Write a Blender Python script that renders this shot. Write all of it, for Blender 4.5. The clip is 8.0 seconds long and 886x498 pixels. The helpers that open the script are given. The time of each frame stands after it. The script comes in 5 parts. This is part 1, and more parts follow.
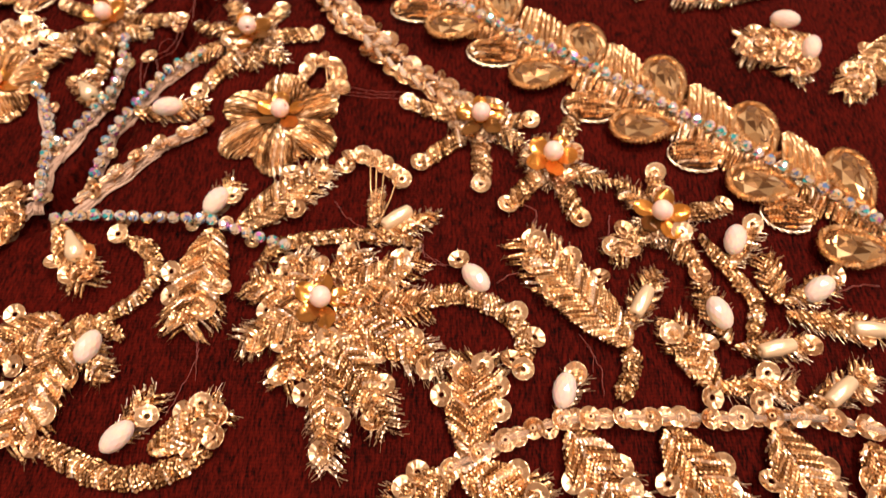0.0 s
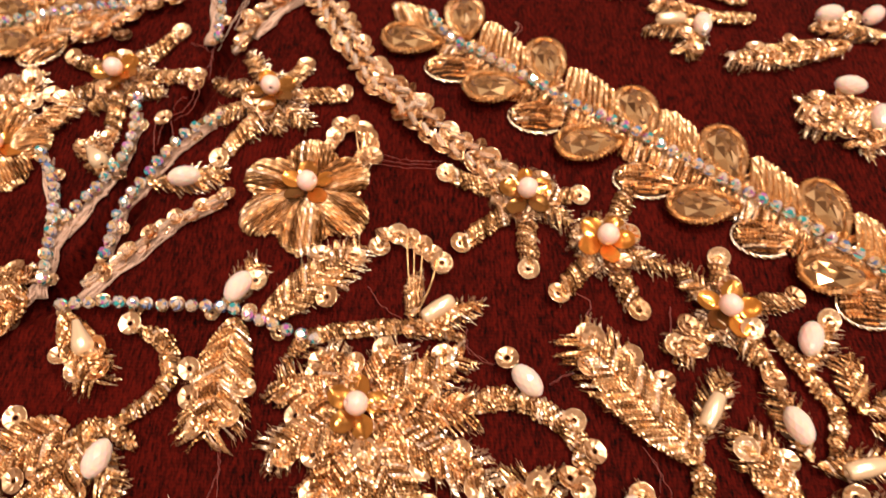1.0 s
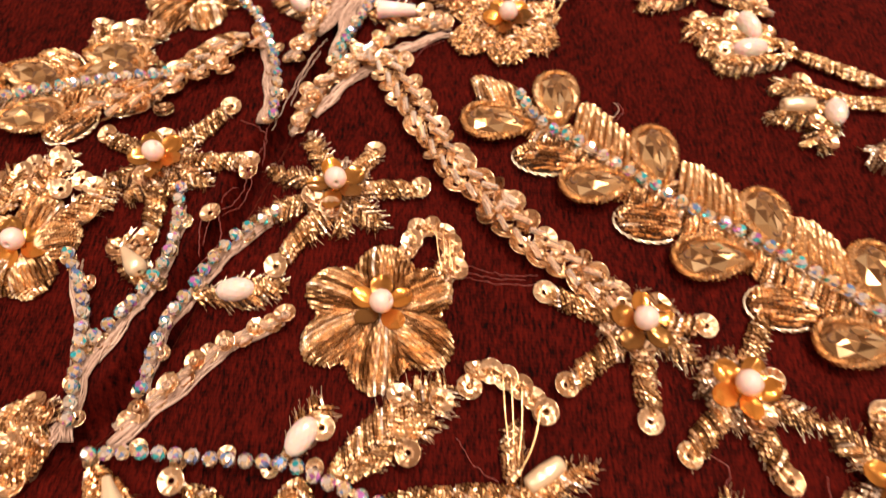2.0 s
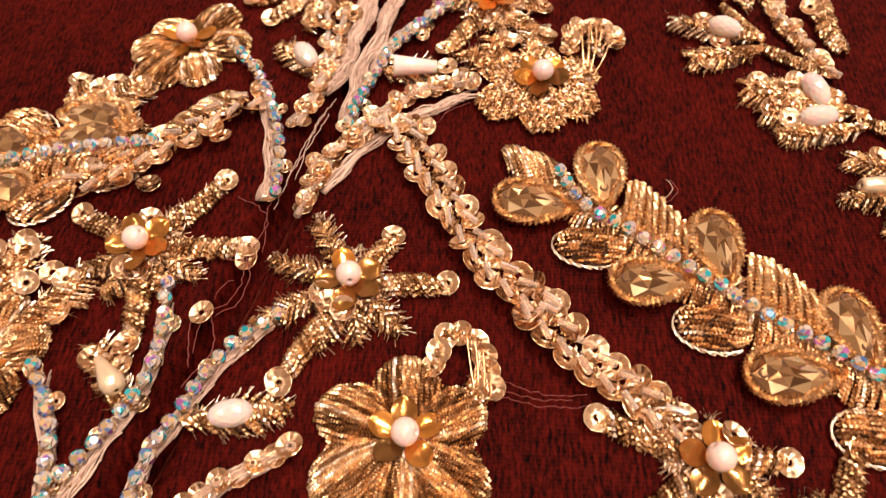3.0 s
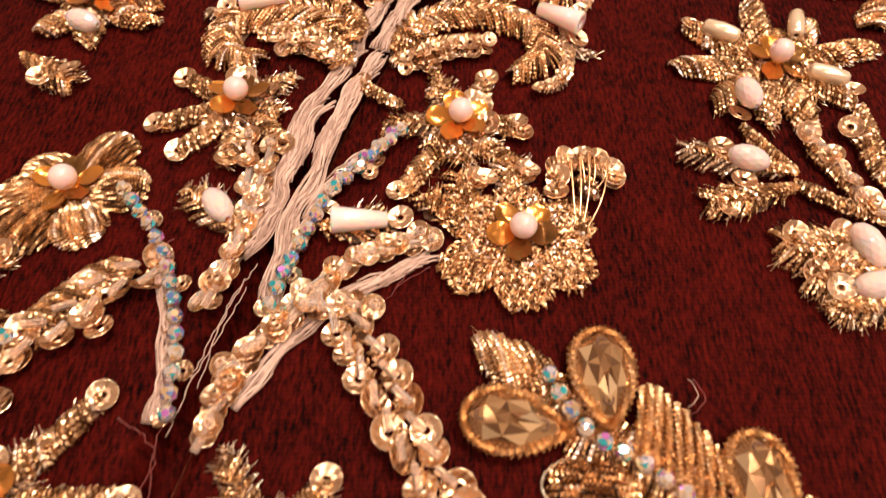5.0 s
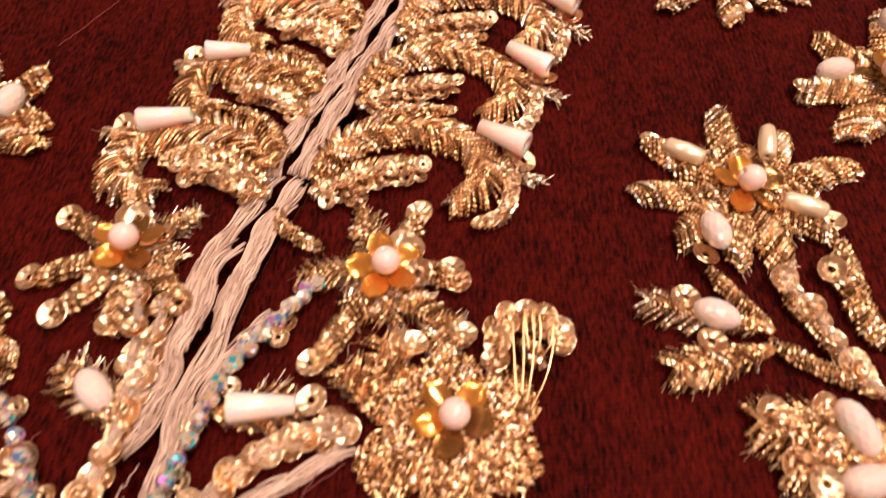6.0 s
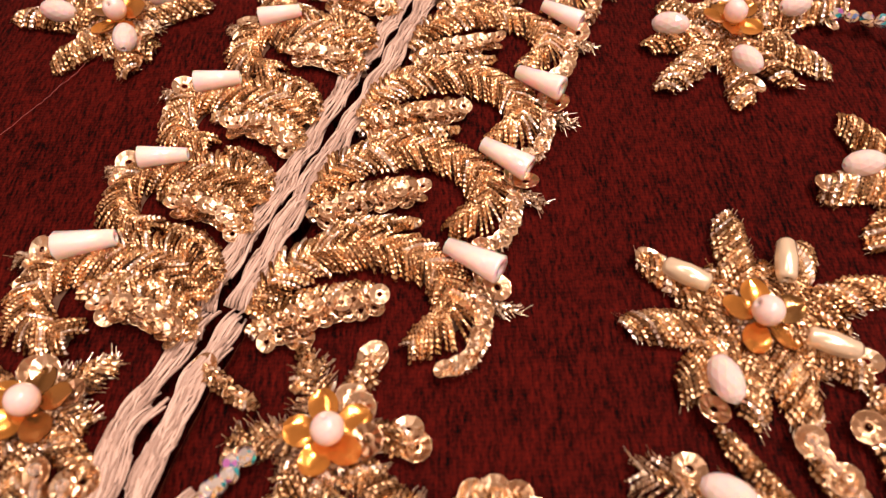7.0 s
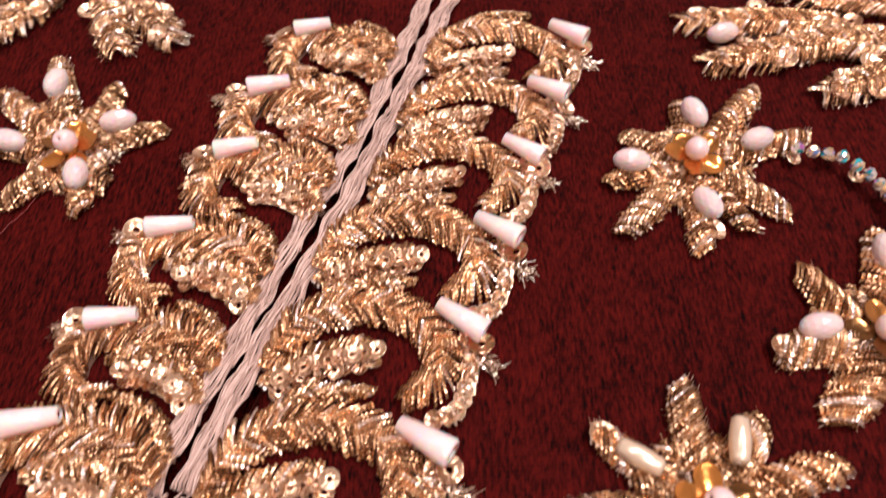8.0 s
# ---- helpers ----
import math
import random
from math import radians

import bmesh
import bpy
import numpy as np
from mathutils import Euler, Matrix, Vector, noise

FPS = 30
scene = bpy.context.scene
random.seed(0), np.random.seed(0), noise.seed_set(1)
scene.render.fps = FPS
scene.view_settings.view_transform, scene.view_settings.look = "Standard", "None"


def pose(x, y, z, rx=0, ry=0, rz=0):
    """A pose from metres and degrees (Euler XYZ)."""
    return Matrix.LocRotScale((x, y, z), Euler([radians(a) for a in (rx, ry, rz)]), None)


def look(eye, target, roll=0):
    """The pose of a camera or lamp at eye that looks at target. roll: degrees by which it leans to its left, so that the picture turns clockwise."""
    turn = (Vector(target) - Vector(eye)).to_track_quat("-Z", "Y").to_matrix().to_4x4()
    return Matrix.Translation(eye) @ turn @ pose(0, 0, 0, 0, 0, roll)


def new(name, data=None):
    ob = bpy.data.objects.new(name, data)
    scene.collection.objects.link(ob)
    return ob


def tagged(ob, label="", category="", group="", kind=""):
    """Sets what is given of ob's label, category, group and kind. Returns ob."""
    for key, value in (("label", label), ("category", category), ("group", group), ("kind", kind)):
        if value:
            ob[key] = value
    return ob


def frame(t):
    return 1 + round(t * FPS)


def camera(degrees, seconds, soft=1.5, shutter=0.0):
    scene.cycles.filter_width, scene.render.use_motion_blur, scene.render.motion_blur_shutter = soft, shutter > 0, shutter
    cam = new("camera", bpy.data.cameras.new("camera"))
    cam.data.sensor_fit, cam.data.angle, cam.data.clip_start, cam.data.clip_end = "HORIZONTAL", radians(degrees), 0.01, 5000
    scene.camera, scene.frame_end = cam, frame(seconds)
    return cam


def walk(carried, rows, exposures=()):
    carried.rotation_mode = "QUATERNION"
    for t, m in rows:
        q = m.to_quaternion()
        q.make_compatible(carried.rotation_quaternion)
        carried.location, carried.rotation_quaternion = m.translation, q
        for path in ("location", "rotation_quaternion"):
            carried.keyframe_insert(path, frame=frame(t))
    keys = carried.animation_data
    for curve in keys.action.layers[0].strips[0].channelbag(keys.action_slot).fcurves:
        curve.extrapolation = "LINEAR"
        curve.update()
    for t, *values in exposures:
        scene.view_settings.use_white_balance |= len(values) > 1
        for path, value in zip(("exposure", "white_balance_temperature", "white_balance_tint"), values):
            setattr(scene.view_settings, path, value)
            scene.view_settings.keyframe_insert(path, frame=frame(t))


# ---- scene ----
# A maroon velvet cloth with raised gold embroidery, seen from close by.
cam = camera(67.0, 8.0, 1.15, 0.4)
PATH = [
    (0, (0.00824, -0.00201, 0.11006), (-0.00791, 0.23000, -0.33255), -3.91),
    (0.5, (0.00518, 0.00590, 0.10791), (-0.00701, 0.24363, -0.33178), -2.36),
    (1, (-0.00059, 0.01638, 0.10739), (-0.01339, 0.25217, -0.33333), -2.70),
    (1.5, (-0.00867, 0.02863, 0.10636), (-0.02799, 0.26549, -0.33355), -3.60),
    (2, (-0.01555, 0.04282, 0.09959), (-0.03511, 0.28465, -0.33760), -2.78),
    (2.2, (-0.01797, 0.04835, 0.09762), (-0.03899, 0.29213, -0.33842), -2.85),
    (3.3, (-0.02243, 0.06865, 0.08997), (-0.03144, 0.31420, -0.34549), -0.15),
    (3.5, (-0.02229, 0.07194, 0.08759), (-0.02885, 0.31875, -0.34720), 0.50),
    (4, (-0.02171, 0.08293, 0.08513), (-0.03026, 0.32976, -0.34961), -0.23),
    (4.2, (-0.02118, 0.08596, 0.08491), (-0.02957, 0.33428, -0.34899), -0.50),
    (5.5, (-0.01736, 0.11271, 0.08083), (-0.01049, 0.37192, -0.34668), 1.37),
    (6, (-0.01166, 0.12635, 0.08090), (-0.00002, 0.38939, -0.34416), 1.63),
    (6.5, (-0.00471, 0.14178, 0.07747), (0.00357, 0.40966, -0.34463), 0.05),
    (7, (-0.00357, 0.14828, 0.07756), (-0.00540, 0.41882, -0.34292), -1.74),
    (7.5, (-0.00231, 0.15614, 0.08186), (-0.00167, 0.42086, -0.34232), -0.94),
    (8, (0.00165, 0.16920, 0.08921), (0.00917, 0.43550, -0.33390), -0.13),
]

cam.data.dof.use_dof, cam.data.dof.focus_distance, cam.data.dof.aperture_fstop = True, 0.100, 25.0
walk(cam, [(t, look(eye, target, roll)) for t, eye, target, roll in PATH], [(0, -0.17, 6150, 11.5), (2.0, -0.11, 6100, 11.5), (4.0, -0.14, 5750, 13.0), (5.5, -0.24, 6050, 15.5), (6.5, -0.26, 5850, 18.0), (7.0, -0.24, 5750, 18.0), (7.7, -0.22, 5850, 17.5), (7.9, -0.30, 5000, 16.5), (8, -0.30, 4950, 16.5)])

POWER = 1.15
MM = 0.001  # the embroidery is laid out in millimetres

# ---- light: a warm room with unseen, added lamps near the ceiling ----
world = bpy.data.worlds.new("room_air")
scene.world = world
world.use_nodes = True
world.node_tree.nodes["Background"].inputs[0].default_value = (0.9, 0.62, 0.4, 1)
world.node_tree.nodes["Background"].inputs[1].default_value = 0.025


def lamp(name, eye, target, power, size, colour=(1.0, 0.785, 0.635)):
    data = bpy.data.lights.new(name, "AREA")
    data.shape, data.size, data.energy, data.color = "DISK", size, power, colour
    ob = new(name, data)
    ob.matrix_world = look(eye, target)
    return ob


# The first is the key; the smaller ones are added for glints and fill.
LAMPS = ((0.75, 0.55, 2.25, 45, 0.19), (0.25, -0.65, 2.35, 26, 0.13), (-0.85, 0.75, 2.35, 9, 0.09), (0.10, 1.35, 2.30, 13, 0.09),
         (1.25, -0.45, 2.30, 14, 0.10), (-0.60, -1.20, 2.35, 8, 0.09), (0.95, 1.50, 2.30, 10, 0.09), (-1.40, -0.10, 2.30, 5, 0.08))
for x, y, z, power, size in LAMPS:
    lamp("unseen_lamp", (x, y, z), (0, 0.12, 0), power * POWER, size)


# ---- materials ----
def material(name, colour, metal=0.0, rough=0.5, **more):
    m = bpy.data.materials.new(name)
    m.use_nodes = True
    b = m.node_tree.nodes["Principled BSDF"]
    b.inputs["Base Color"].default_value = (*colour, 1)
    b.inputs["Metallic"].default_value = metal
    b.inputs["Roughness"].default_value = rough
    for key, value in more.items():
        b.inputs[key.replace("_", " ")].default_value = value
    return m


def node(m, kind, **sets):
    n = m.node_tree.nodes.new(kind)
    for key, value in sets.items():
        n.inputs[key.replace("_", " ")].default_value = value
    return n


def link(m, a, b):
    m.node_tree.links.new(a, b)


def ramp(m, source, low, high, a=0.0, b=1.0):
    r = m.node_tree.nodes.new("ShaderNodeValToRGB")
    r.color_ramp.elements[0].position, r.color_ramp.elements[1].position = a, b
    r.color_ramp.elements[0].color, r.color_ramp.elements[1].color = (*low, 1), (*high, 1)
    link(m, source, r.inputs[0])
    return r.outputs[0]


def bsdf(m):
    return m.node_tree.nodes["Principled BSDF"]


def wound_wire(name, low, high, rough, turns, depth):
    """Metal purl: a fine wire wound close, its turns running round each strand."""
    m = material(name, high, 1.0, rough)
    geo = m.node_tree.nodes.new("ShaderNodeNewGeometry")
    shade = ramp(m, geo.outputs["Random Per Island"], low, high, 0.0, 0.88)
    e = shade.node.color_ramp.elements.new(0.95)
    e.color = (0.95, 0.80, 0.64, 1)
    link(m, shade, bsdf(m).inputs["Base Color"])
    coord = m.node_tree.nodes.new("ShaderNodeTexCoord")
    grain = node(m, "ShaderNodeTexNoise", Scale=turns, Detail=2.0)
    link(m, coord.outputs["Object"], grain.inputs["Vector"])
    bump = node(m, "ShaderNodeBump", Strength=0.7, Distance=depth)
    link(m, grain.outputs["Fac"], bump.inputs["Height"])
    link(m, bump.outputs[0], bsdf(m).inputs["Normal"])
    return m


GOLD = wound_wire("gold_purl", (0.24, 0.125, 0.045), (0.93, 0.635, 0.345), 0.27, 4500.0, 0.00007)
ANTIQUE = wound_wire("antique_gold_purl", (0.22, 0.105, 0.035), (0.92, 0.58, 0.285), 0.27, 4500.0, 0.00007)
SILVER = wound_wire("pale_gold_purl", (0.40, 0.26, 0.15), (0.95, 0.77, 0.57), 0.23, 4500.0, 0.00007)
# Padding under the purl, browned to paint shade into the gaps between strands.
PAD = material("dark_padding", (0.14, 0.07, 0.035), 0.3, 0.75)


def foil(name, low, high, rough):
    m = material(name, high, 1.0, rough)
    info = m.node_tree.nodes.new("ShaderNodeObjectInfo")
    link(m, ramp(m, info.outputs["Random"], low, high), bsdf(m).inputs["Base Color"])
    coord = m.node_tree.nodes.new("ShaderNodeTexCoord")
    grain = node(m, "ShaderNodeTexNoise", Scale=900.0, Detail=3.0)
    link(m, coord.outputs["Object"], grain.inputs["Vector"])
    bump = node(m, "ShaderNodeBump", Strength=0.5, Distance=0.00008)
    link(m, grain.outputs["Fac"], bump.inputs["Height"])
    link(m, bump.outputs[0], bsdf(m).inputs["Normal"])
    return m


SEQUIN = foil("sequin_foil", (0.54, 0.32, 0.165), (0.91, 0.66, 0.41), 0.27)
# The dark end paints in the dark room that some petals mirror.
CAP = foil("orange_gold_foil", (0.24, 0.12, 0.035), (0.92, 0.38, 0.06), 0.15)
bsdf(CAP).inputs["Metallic"].default_value = 0.87
GLASS = material("champagne_glass", (0.97, 0.77, 0.58), 0.0, 0.05, IOR=1.45, Transmission_Weight=0.8)
PEARL = material("pearl", (0.72, 0.57, 0.49), 0.0, 0.12, Subsurface_Weight=0.7, Subsurface_Scale=0.0016, Coat_Weight=1.0, Coat_Roughness=0.03, Specular_IOR_Level=0.7, Sheen_Weight=0.2)
PINK = material("pink_pearl", (0.76, 0.55, 0.47), 0.0, 0.2, Subsurface_Weight=0.35, Subsurface_Scale=0.0012, Coat_Weight=0.7, Coat_Roughness=0.05)
IVORY = material("ivory_glass", (0.84, 0.68, 0.60), 0.0, 0.14, Specular_IOR_Level=0.7, Subsurface_Weight=0.9, Subsurface_Scale=0.0022, Coat_Weight=0.6, Coat_Roughness=0.05)
CREAM = material("cream_pearl", (0.92, 0.72, 0.46), 0.55, 0.24, Coat_Weight=0.9, Coat_Roughness=0.06, Specular_IOR_Level=0.8)
STONE = material("champagne_crystal", (0.92, 0.66, 0.41), 0.82, 0.15, Coat_Weight=0.8, Coat_Roughness=0.03)
# Dark and bright reflections are painted in, one colour per facet.
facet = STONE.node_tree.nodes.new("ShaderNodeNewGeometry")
reflection_tone = STONE.node_tree.nodes.new("ShaderNodeValToRGB")
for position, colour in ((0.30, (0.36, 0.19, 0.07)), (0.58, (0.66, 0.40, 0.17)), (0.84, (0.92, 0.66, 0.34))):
    e = reflection_tone.color_ramp.elements.new(position)
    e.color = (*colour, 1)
reflection_tone.color_ramp.elements[0].color = (0.20, 0.10, 0.04, 1)
reflection_tone.color_ramp.elements[-1].color = (1.0, 0.88, 0.66, 1)
link(STONE, facet.outputs["Random Per Island"], reflection_tone.inputs[0])
link(STONE, reflection_tone.outputs[0], STONE.node_tree.nodes["Principled BSDF"].inputs["Base Color"])
BACKFOIL = material("stone_back_foil", (0.95, 0.74, 0.50), 1.0, 0.2)
RHINE = material("iridescent_crystal", (0.62, 0.58, 0.56), 0.78, 0.12, IOR=2.0, Coat_Weight=1.0, Coat_Roughness=0.04)
# Coloured glints are put into the base colour, facet by facet.
geo = RHINE.node_tree.nodes.new("ShaderNodeNewGeometry")
glint_hue = RHINE.node_tree.nodes.new("ShaderNodeValToRGB")
glint_hue.color_ramp.interpolation = "CONSTANT"
for position, colour in ((0.12, (0.05, 0.70, 0.80)), (0.24, (1.0, 0.93, 0.82)), (0.42, (1.0, 0.72, 0.36)), (0.62, (0.90, 0.88, 0.92)), (0.72, (0.74, 0.24, 0.72)), (0.79, (0.95, 0.82, 0.62)), (0.90, (0.22, 0.40, 0.85))):
    e = glint_hue.color_ramp.elements.new(position)
    e.color = (*colour, 1)
glint_hue.color_ramp.elements[0].color = (1.0, 0.90, 0.74, 1)
glint_hue.color_ramp.elements[-1].color = (0.95, 0.88, 0.78, 1)
each = RHINE.node_tree.nodes.new("ShaderNodeObjectInfo")
total = RHINE.node_tree.nodes.new("ShaderNodeMath")
total.operation = "ADD"
share = RHINE.node_tree.nodes.new("ShaderNodeMath")
share.operation = "MULTIPLY"
share.inputs[1].default_value = 1.0
link(RHINE, geo.outputs["Random Per Island"], share.inputs[0])
link(RHINE, share.outputs[0], total.inputs[0])
link(RHINE, each.outputs["Random"], total.inputs[1])
part_of = RHINE.node_tree.nodes.new("ShaderNodeMath")
part_of.operation = "FRACT"
link(RHINE, total.outputs[0], part_of.inputs[0])
link(RHINE, part_of.outputs[0], glint_hue.inputs[0])
link(RHINE, glint_hue.outputs[0], bsdf(RHINE).inputs["Base Color"])


def thread_material(name, low, high):
    m = material(name, high, 0.0, 0.45, Sheen_Weight=0.15, Specular_IOR_Level=0.25)
    geo = m.node_tree.nodes.new("ShaderNodeNewGeometry")
    link(m, ramp(m, geo.outputs["Random Per Island"], low, high), bsdf(m).inputs["Base Color"])
    uv = m.node_tree.nodes.new("ShaderNodeUVMap")
    wave = node(m, "ShaderNodeTexWave", Scale=0.5, Distortion=2.0)
    wave.bands_direction = "DIAGONAL"
    link(m, uv.outputs[0], wave.inputs["Vector"])
    bump = node(m, "ShaderNodeBump", Strength=0.8, Distance=0.00008)
    link(m, wave.outputs["Fac"], bump.inputs["Height"])
    link(m, bump.outputs[0], bsdf(m).inputs["Normal"])
    return m


THREAD = thread_material("beige_silk_thread", (0.32, 0.20, 0.135), (0.64, 0.45, 0.33))
REDTHREAD = thread_material("red_thread", (0.11, 0.012, 0.008), (0.22, 0.035, 0.02))

VELVET = material("maroon_velvet", (0.12, 0.008, 0.005), 0.0, 0.75, Sheen_Weight=0.22, Sheen_Roughness=0.3, Specular_IOR_Level=0.03)
bsdf(VELVET).inputs["Sheen Tint"].default_value = (0.60, 0.175, 0.082, 1)
coord = VELVET.node_tree.nodes.new("ShaderNodeTexCoord")


def velvet_noise(scale, stretch, turn, detail):
    m = node(VELVET, "ShaderNodeMapping")
    m.inputs["Scale"].default_value = stretch
    m.inputs["Rotation"].default_value = (0, 0, turn)
    link(VELVET, coord.outputs["Object"], m.inputs["Vector"])
    n = node(VELVET, "ShaderNodeTexNoise", Scale=scale, Detail=detail, Roughness=0.6)
    link(VELVET, m.outputs[0], n.inputs["Vector"])
    return n.outputs["Fac"]


def velvet_sum(a, b, share):
    m = VELVET.node_tree.nodes.new("ShaderNodeMixRGB")
    m.inputs[0].default_value = share
    link(VELVET, a, m.inputs[1])
    link(VELVET, b, m.inputs[2])
    return m.outputs[0]


blotch = velvet_noise(38.0, (1, 1, 1), 0.0, 4.0)
rows = velvet_noise(1.0, (1900, 520, 1), 0.05, 2.0)
streaks = velvet_noise(1.0, (2300, 700, 1), -0.45, 3.0)
crinkle = velvet_noise(1.0, (420, 160, 1), -0.6, 3.0)


def velvet_rib(scale, direction, distort):
    w = node(VELVET, "ShaderNodeTexWave", Scale=scale, Distortion=distort, Detail=2.0, Detail_Scale=2.5)
    w.bands_direction = direction
    link(VELVET, coord.outputs["Object"], w.inputs["Vector"])
    return w.outputs["Fac"]


knit = velvet_sum(velvet_rib(330.0, "X", 5.0), velvet_rib(520.0, "Y", 6.0), 0.5)
nap = velvet_sum(velvet_sum(rows, streaks, 0.5), velvet_sum(blotch, crinkle, 0.6), 0.35)
weave = velvet_sum(nap, knit, 0.07)
link(VELVET, ramp(VELVET, weave, (0.0024, 0.0002, 0.0001), (0.106, 0.0060, 0.0027), 0.40, 0.71), bsdf(VELVET).inputs["Base Color"])
link(VELVET, ramp(VELVET, weave, (0.015, 0.015, 0.015), (1.0, 1.0, 1.0), 0.46, 0.68), bsdf(VELVET).inputs["Sheen Weight"])
vb = node(VELVET, "ShaderNodeBump", Strength=0.85, Distance=0.00034)
link(VELVET, velvet_sum(velvet_sum(velvet_sum(rows, streaks, 0.5), crinkle, 0.45), knit, 0.15), vb.inputs["Height"])
link(VELVET, vb.outputs[0], bsdf(VELVET).inputs["Normal"])

PLASTER = material("warm_plaster", (0.55, 0.42, 0.32), 0.0, 0.9)
pc = PLASTER.node_tree.nodes.new("ShaderNodeTexCoord")
pn = node(PLASTER, "ShaderNodeTexNoise", Scale=6.0, Detail=6.0)
link(PLASTER, pc.outputs["Object"], pn.inputs["Vector"])
link(PLASTER, ramp(PLASTER, pn.outputs["Fac"], (0.44, 0.37, 0.31), (0.56, 0.48, 0.40)), bsdf(PLASTER).inputs["Base Color"])
WOODFLOOR = material("dark_wood", (0.12, 0.06, 0.03), 0.0, 0.4)


# ---- mesh making ----
RIDGE_FACES = {}
rng = np.random.default_rng(7)
class Shape:
    """Collects vertices in millimetres, faces and a length-wise map, and turns them into one mesh."""

    def __init__(self):
        self.v, self.f, self.uv, self.n = [], [], [], 0

    def add(self, verts, faces, uv=None):
        verts = np.asarray(verts, float)
        self.v.append(verts)
        self.uv.append(np.zeros((len(verts), 2)) if uv is None else np.asarray(uv, float))
        self.f.extend([tuple(i + self.n for i in face) for face in faces])
        self.n += len(verts)

    def tube(self, pts, r, sides=6, caps=True):
        pts = np.asarray(pts, float)
        k = len(pts)
        rr = np.broadcast_to(np.asarray(r, float), (k,))
        t = np.gradient(pts, axis=0)
        t /= np.linalg.norm(t, axis=1)[:, None] + 1e-9
        ref = np.array([0, 0, 1.0]) if abs(t[:, 2]).mean() < 0.85 else np.array([1.0, 0, 0])
        a = np.cross(t, ref)
        a /= np.linalg.norm(a, axis=1)[:, None] + 1e-9
        b = np.cross(a, t)
        ang = np.arange(sides) * 2 * np.pi / sides
        ring = pts[:, None] + rr[:, None, None] * (np.cos(ang)[None, :, None] * a[:, None] + np.sin(ang)[None, :, None] * b[:, None])
        run = np.r_[0, np.cumsum(np.linalg.norm(np.diff(pts, axis=0), axis=1))]
        uv = np.stack([np.repeat(run, sides), np.tile(np.arange(sides) / sides, k)], 1)
        faces = []
        for i in range(k - 1):
            for j in range(sides):
                m = (j + 1) % sides
                faces.append((i * sides + j, i * sides + m, (i + 1) * sides + m, (i + 1) * sides + j))
        if caps:
            faces.append(tuple(range(sides - 1, -1, -1)))
            faces.append(tuple((k - 1) * sides + j for j in range(sides)))
        self.add(ring.reshape(-1, 3), faces, uv)

    def strand(self, p, q, arch, r, turn=0.28):
        """One short cut of purl, arched over the padding from p to q; its wound wire shows as slanting ridges."""
        p, q = np.asarray(p, float), np.asarray(q, float)
        k = max(4, int(np.linalg.norm(q - p) / turn)) | 1
        u = np.linspace(0, 1, k)
        pts = np.outer(1 - u, p) + np.outer(u, q)
        pts[:, 2] += arch * 4 * u * (1 - u)
        self.ridged(pts, r * 0.94, turn)

    def ridged(self, pts, r, turn=0.22, sides=5):
        k = len(pts)
        t = np.gradient(pts, axis=0)
        t /= np.linalg.norm(t, axis=1)[:, None] + 1e-9
        a = np.cross(t, (0, 0, 1.0))
        a /= np.linalg.norm(a, axis=1)[:, None] + 1e-9
        b = np.cross(a, t)
        rr = r * np.where(np.arange(k) % 2, 1.15, 0.64) * rng.uniform(0.96, 1.04, k)
        rr[0] = rr[-1] = r * 0.55
        ang = np.arange(sides) * 2 * np.pi / sides + rng.uniform(0, 6)
        spin = ang[None, :] + (np.arange(k) * 0.11 + rng.uniform(-0.06, 0.06, k))[:, None]
        skew = turn * 0.75 * np.cos(spin - spin[:, :1])
        ring = pts[:, None] + rr[:, None, None] * (np.cos(spin)[:, :, None] * a[:, None] + np.sin(spin)[:, :, None] * b[:, None]) + skew[:, :, None] * t[:, None]
        uv = np.stack([np.repeat(np.arange(k) * turn, sides), np.tile(np.arange(sides) / sides, k)], 1)
        key = (k, sides)
        if key not in RIDGE_FACES:
            f = []
            for i in range(k - 1):
                for j in range(sides):
                    m = (j + 1) % sides
                    f.append((i * sides + j, i * sides + m, (i + 1) * sides + m, (i + 1) * sides + j))
            f.append(tuple(range(sides - 1, -1, -1)))
            f.append(tuple((k - 1) * sides + j for j in range(sides)))
            RIDGE_FACES[key] = f
        self.add(ring.reshape(-1, 3), RIDGE_FACES[key], uv)

    def mesh(self, name, mat, smooth=True, base=(0, 0, 0)):
        data = bpy.data.meshes.new(name)
        v = (np.concatenate(self.v) - np.asarray(base)) * MM
        data.from_pydata(v.tolist(), [], self.f)
        layer = data.uv_layers.new(name="run")
        loops = np.empty(len(data.loops), dtype=np.int32)
        data.loops.foreach_get("vertex_index", loops)
        layer.data.foreach_set("uv", np.concatenate(self.uv)[loops].astype(np.float32).ravel())
        data.polygons.foreach_set("use_smooth", [smooth] * len(data.polygons))
        data.materials.append(mat)
        return data


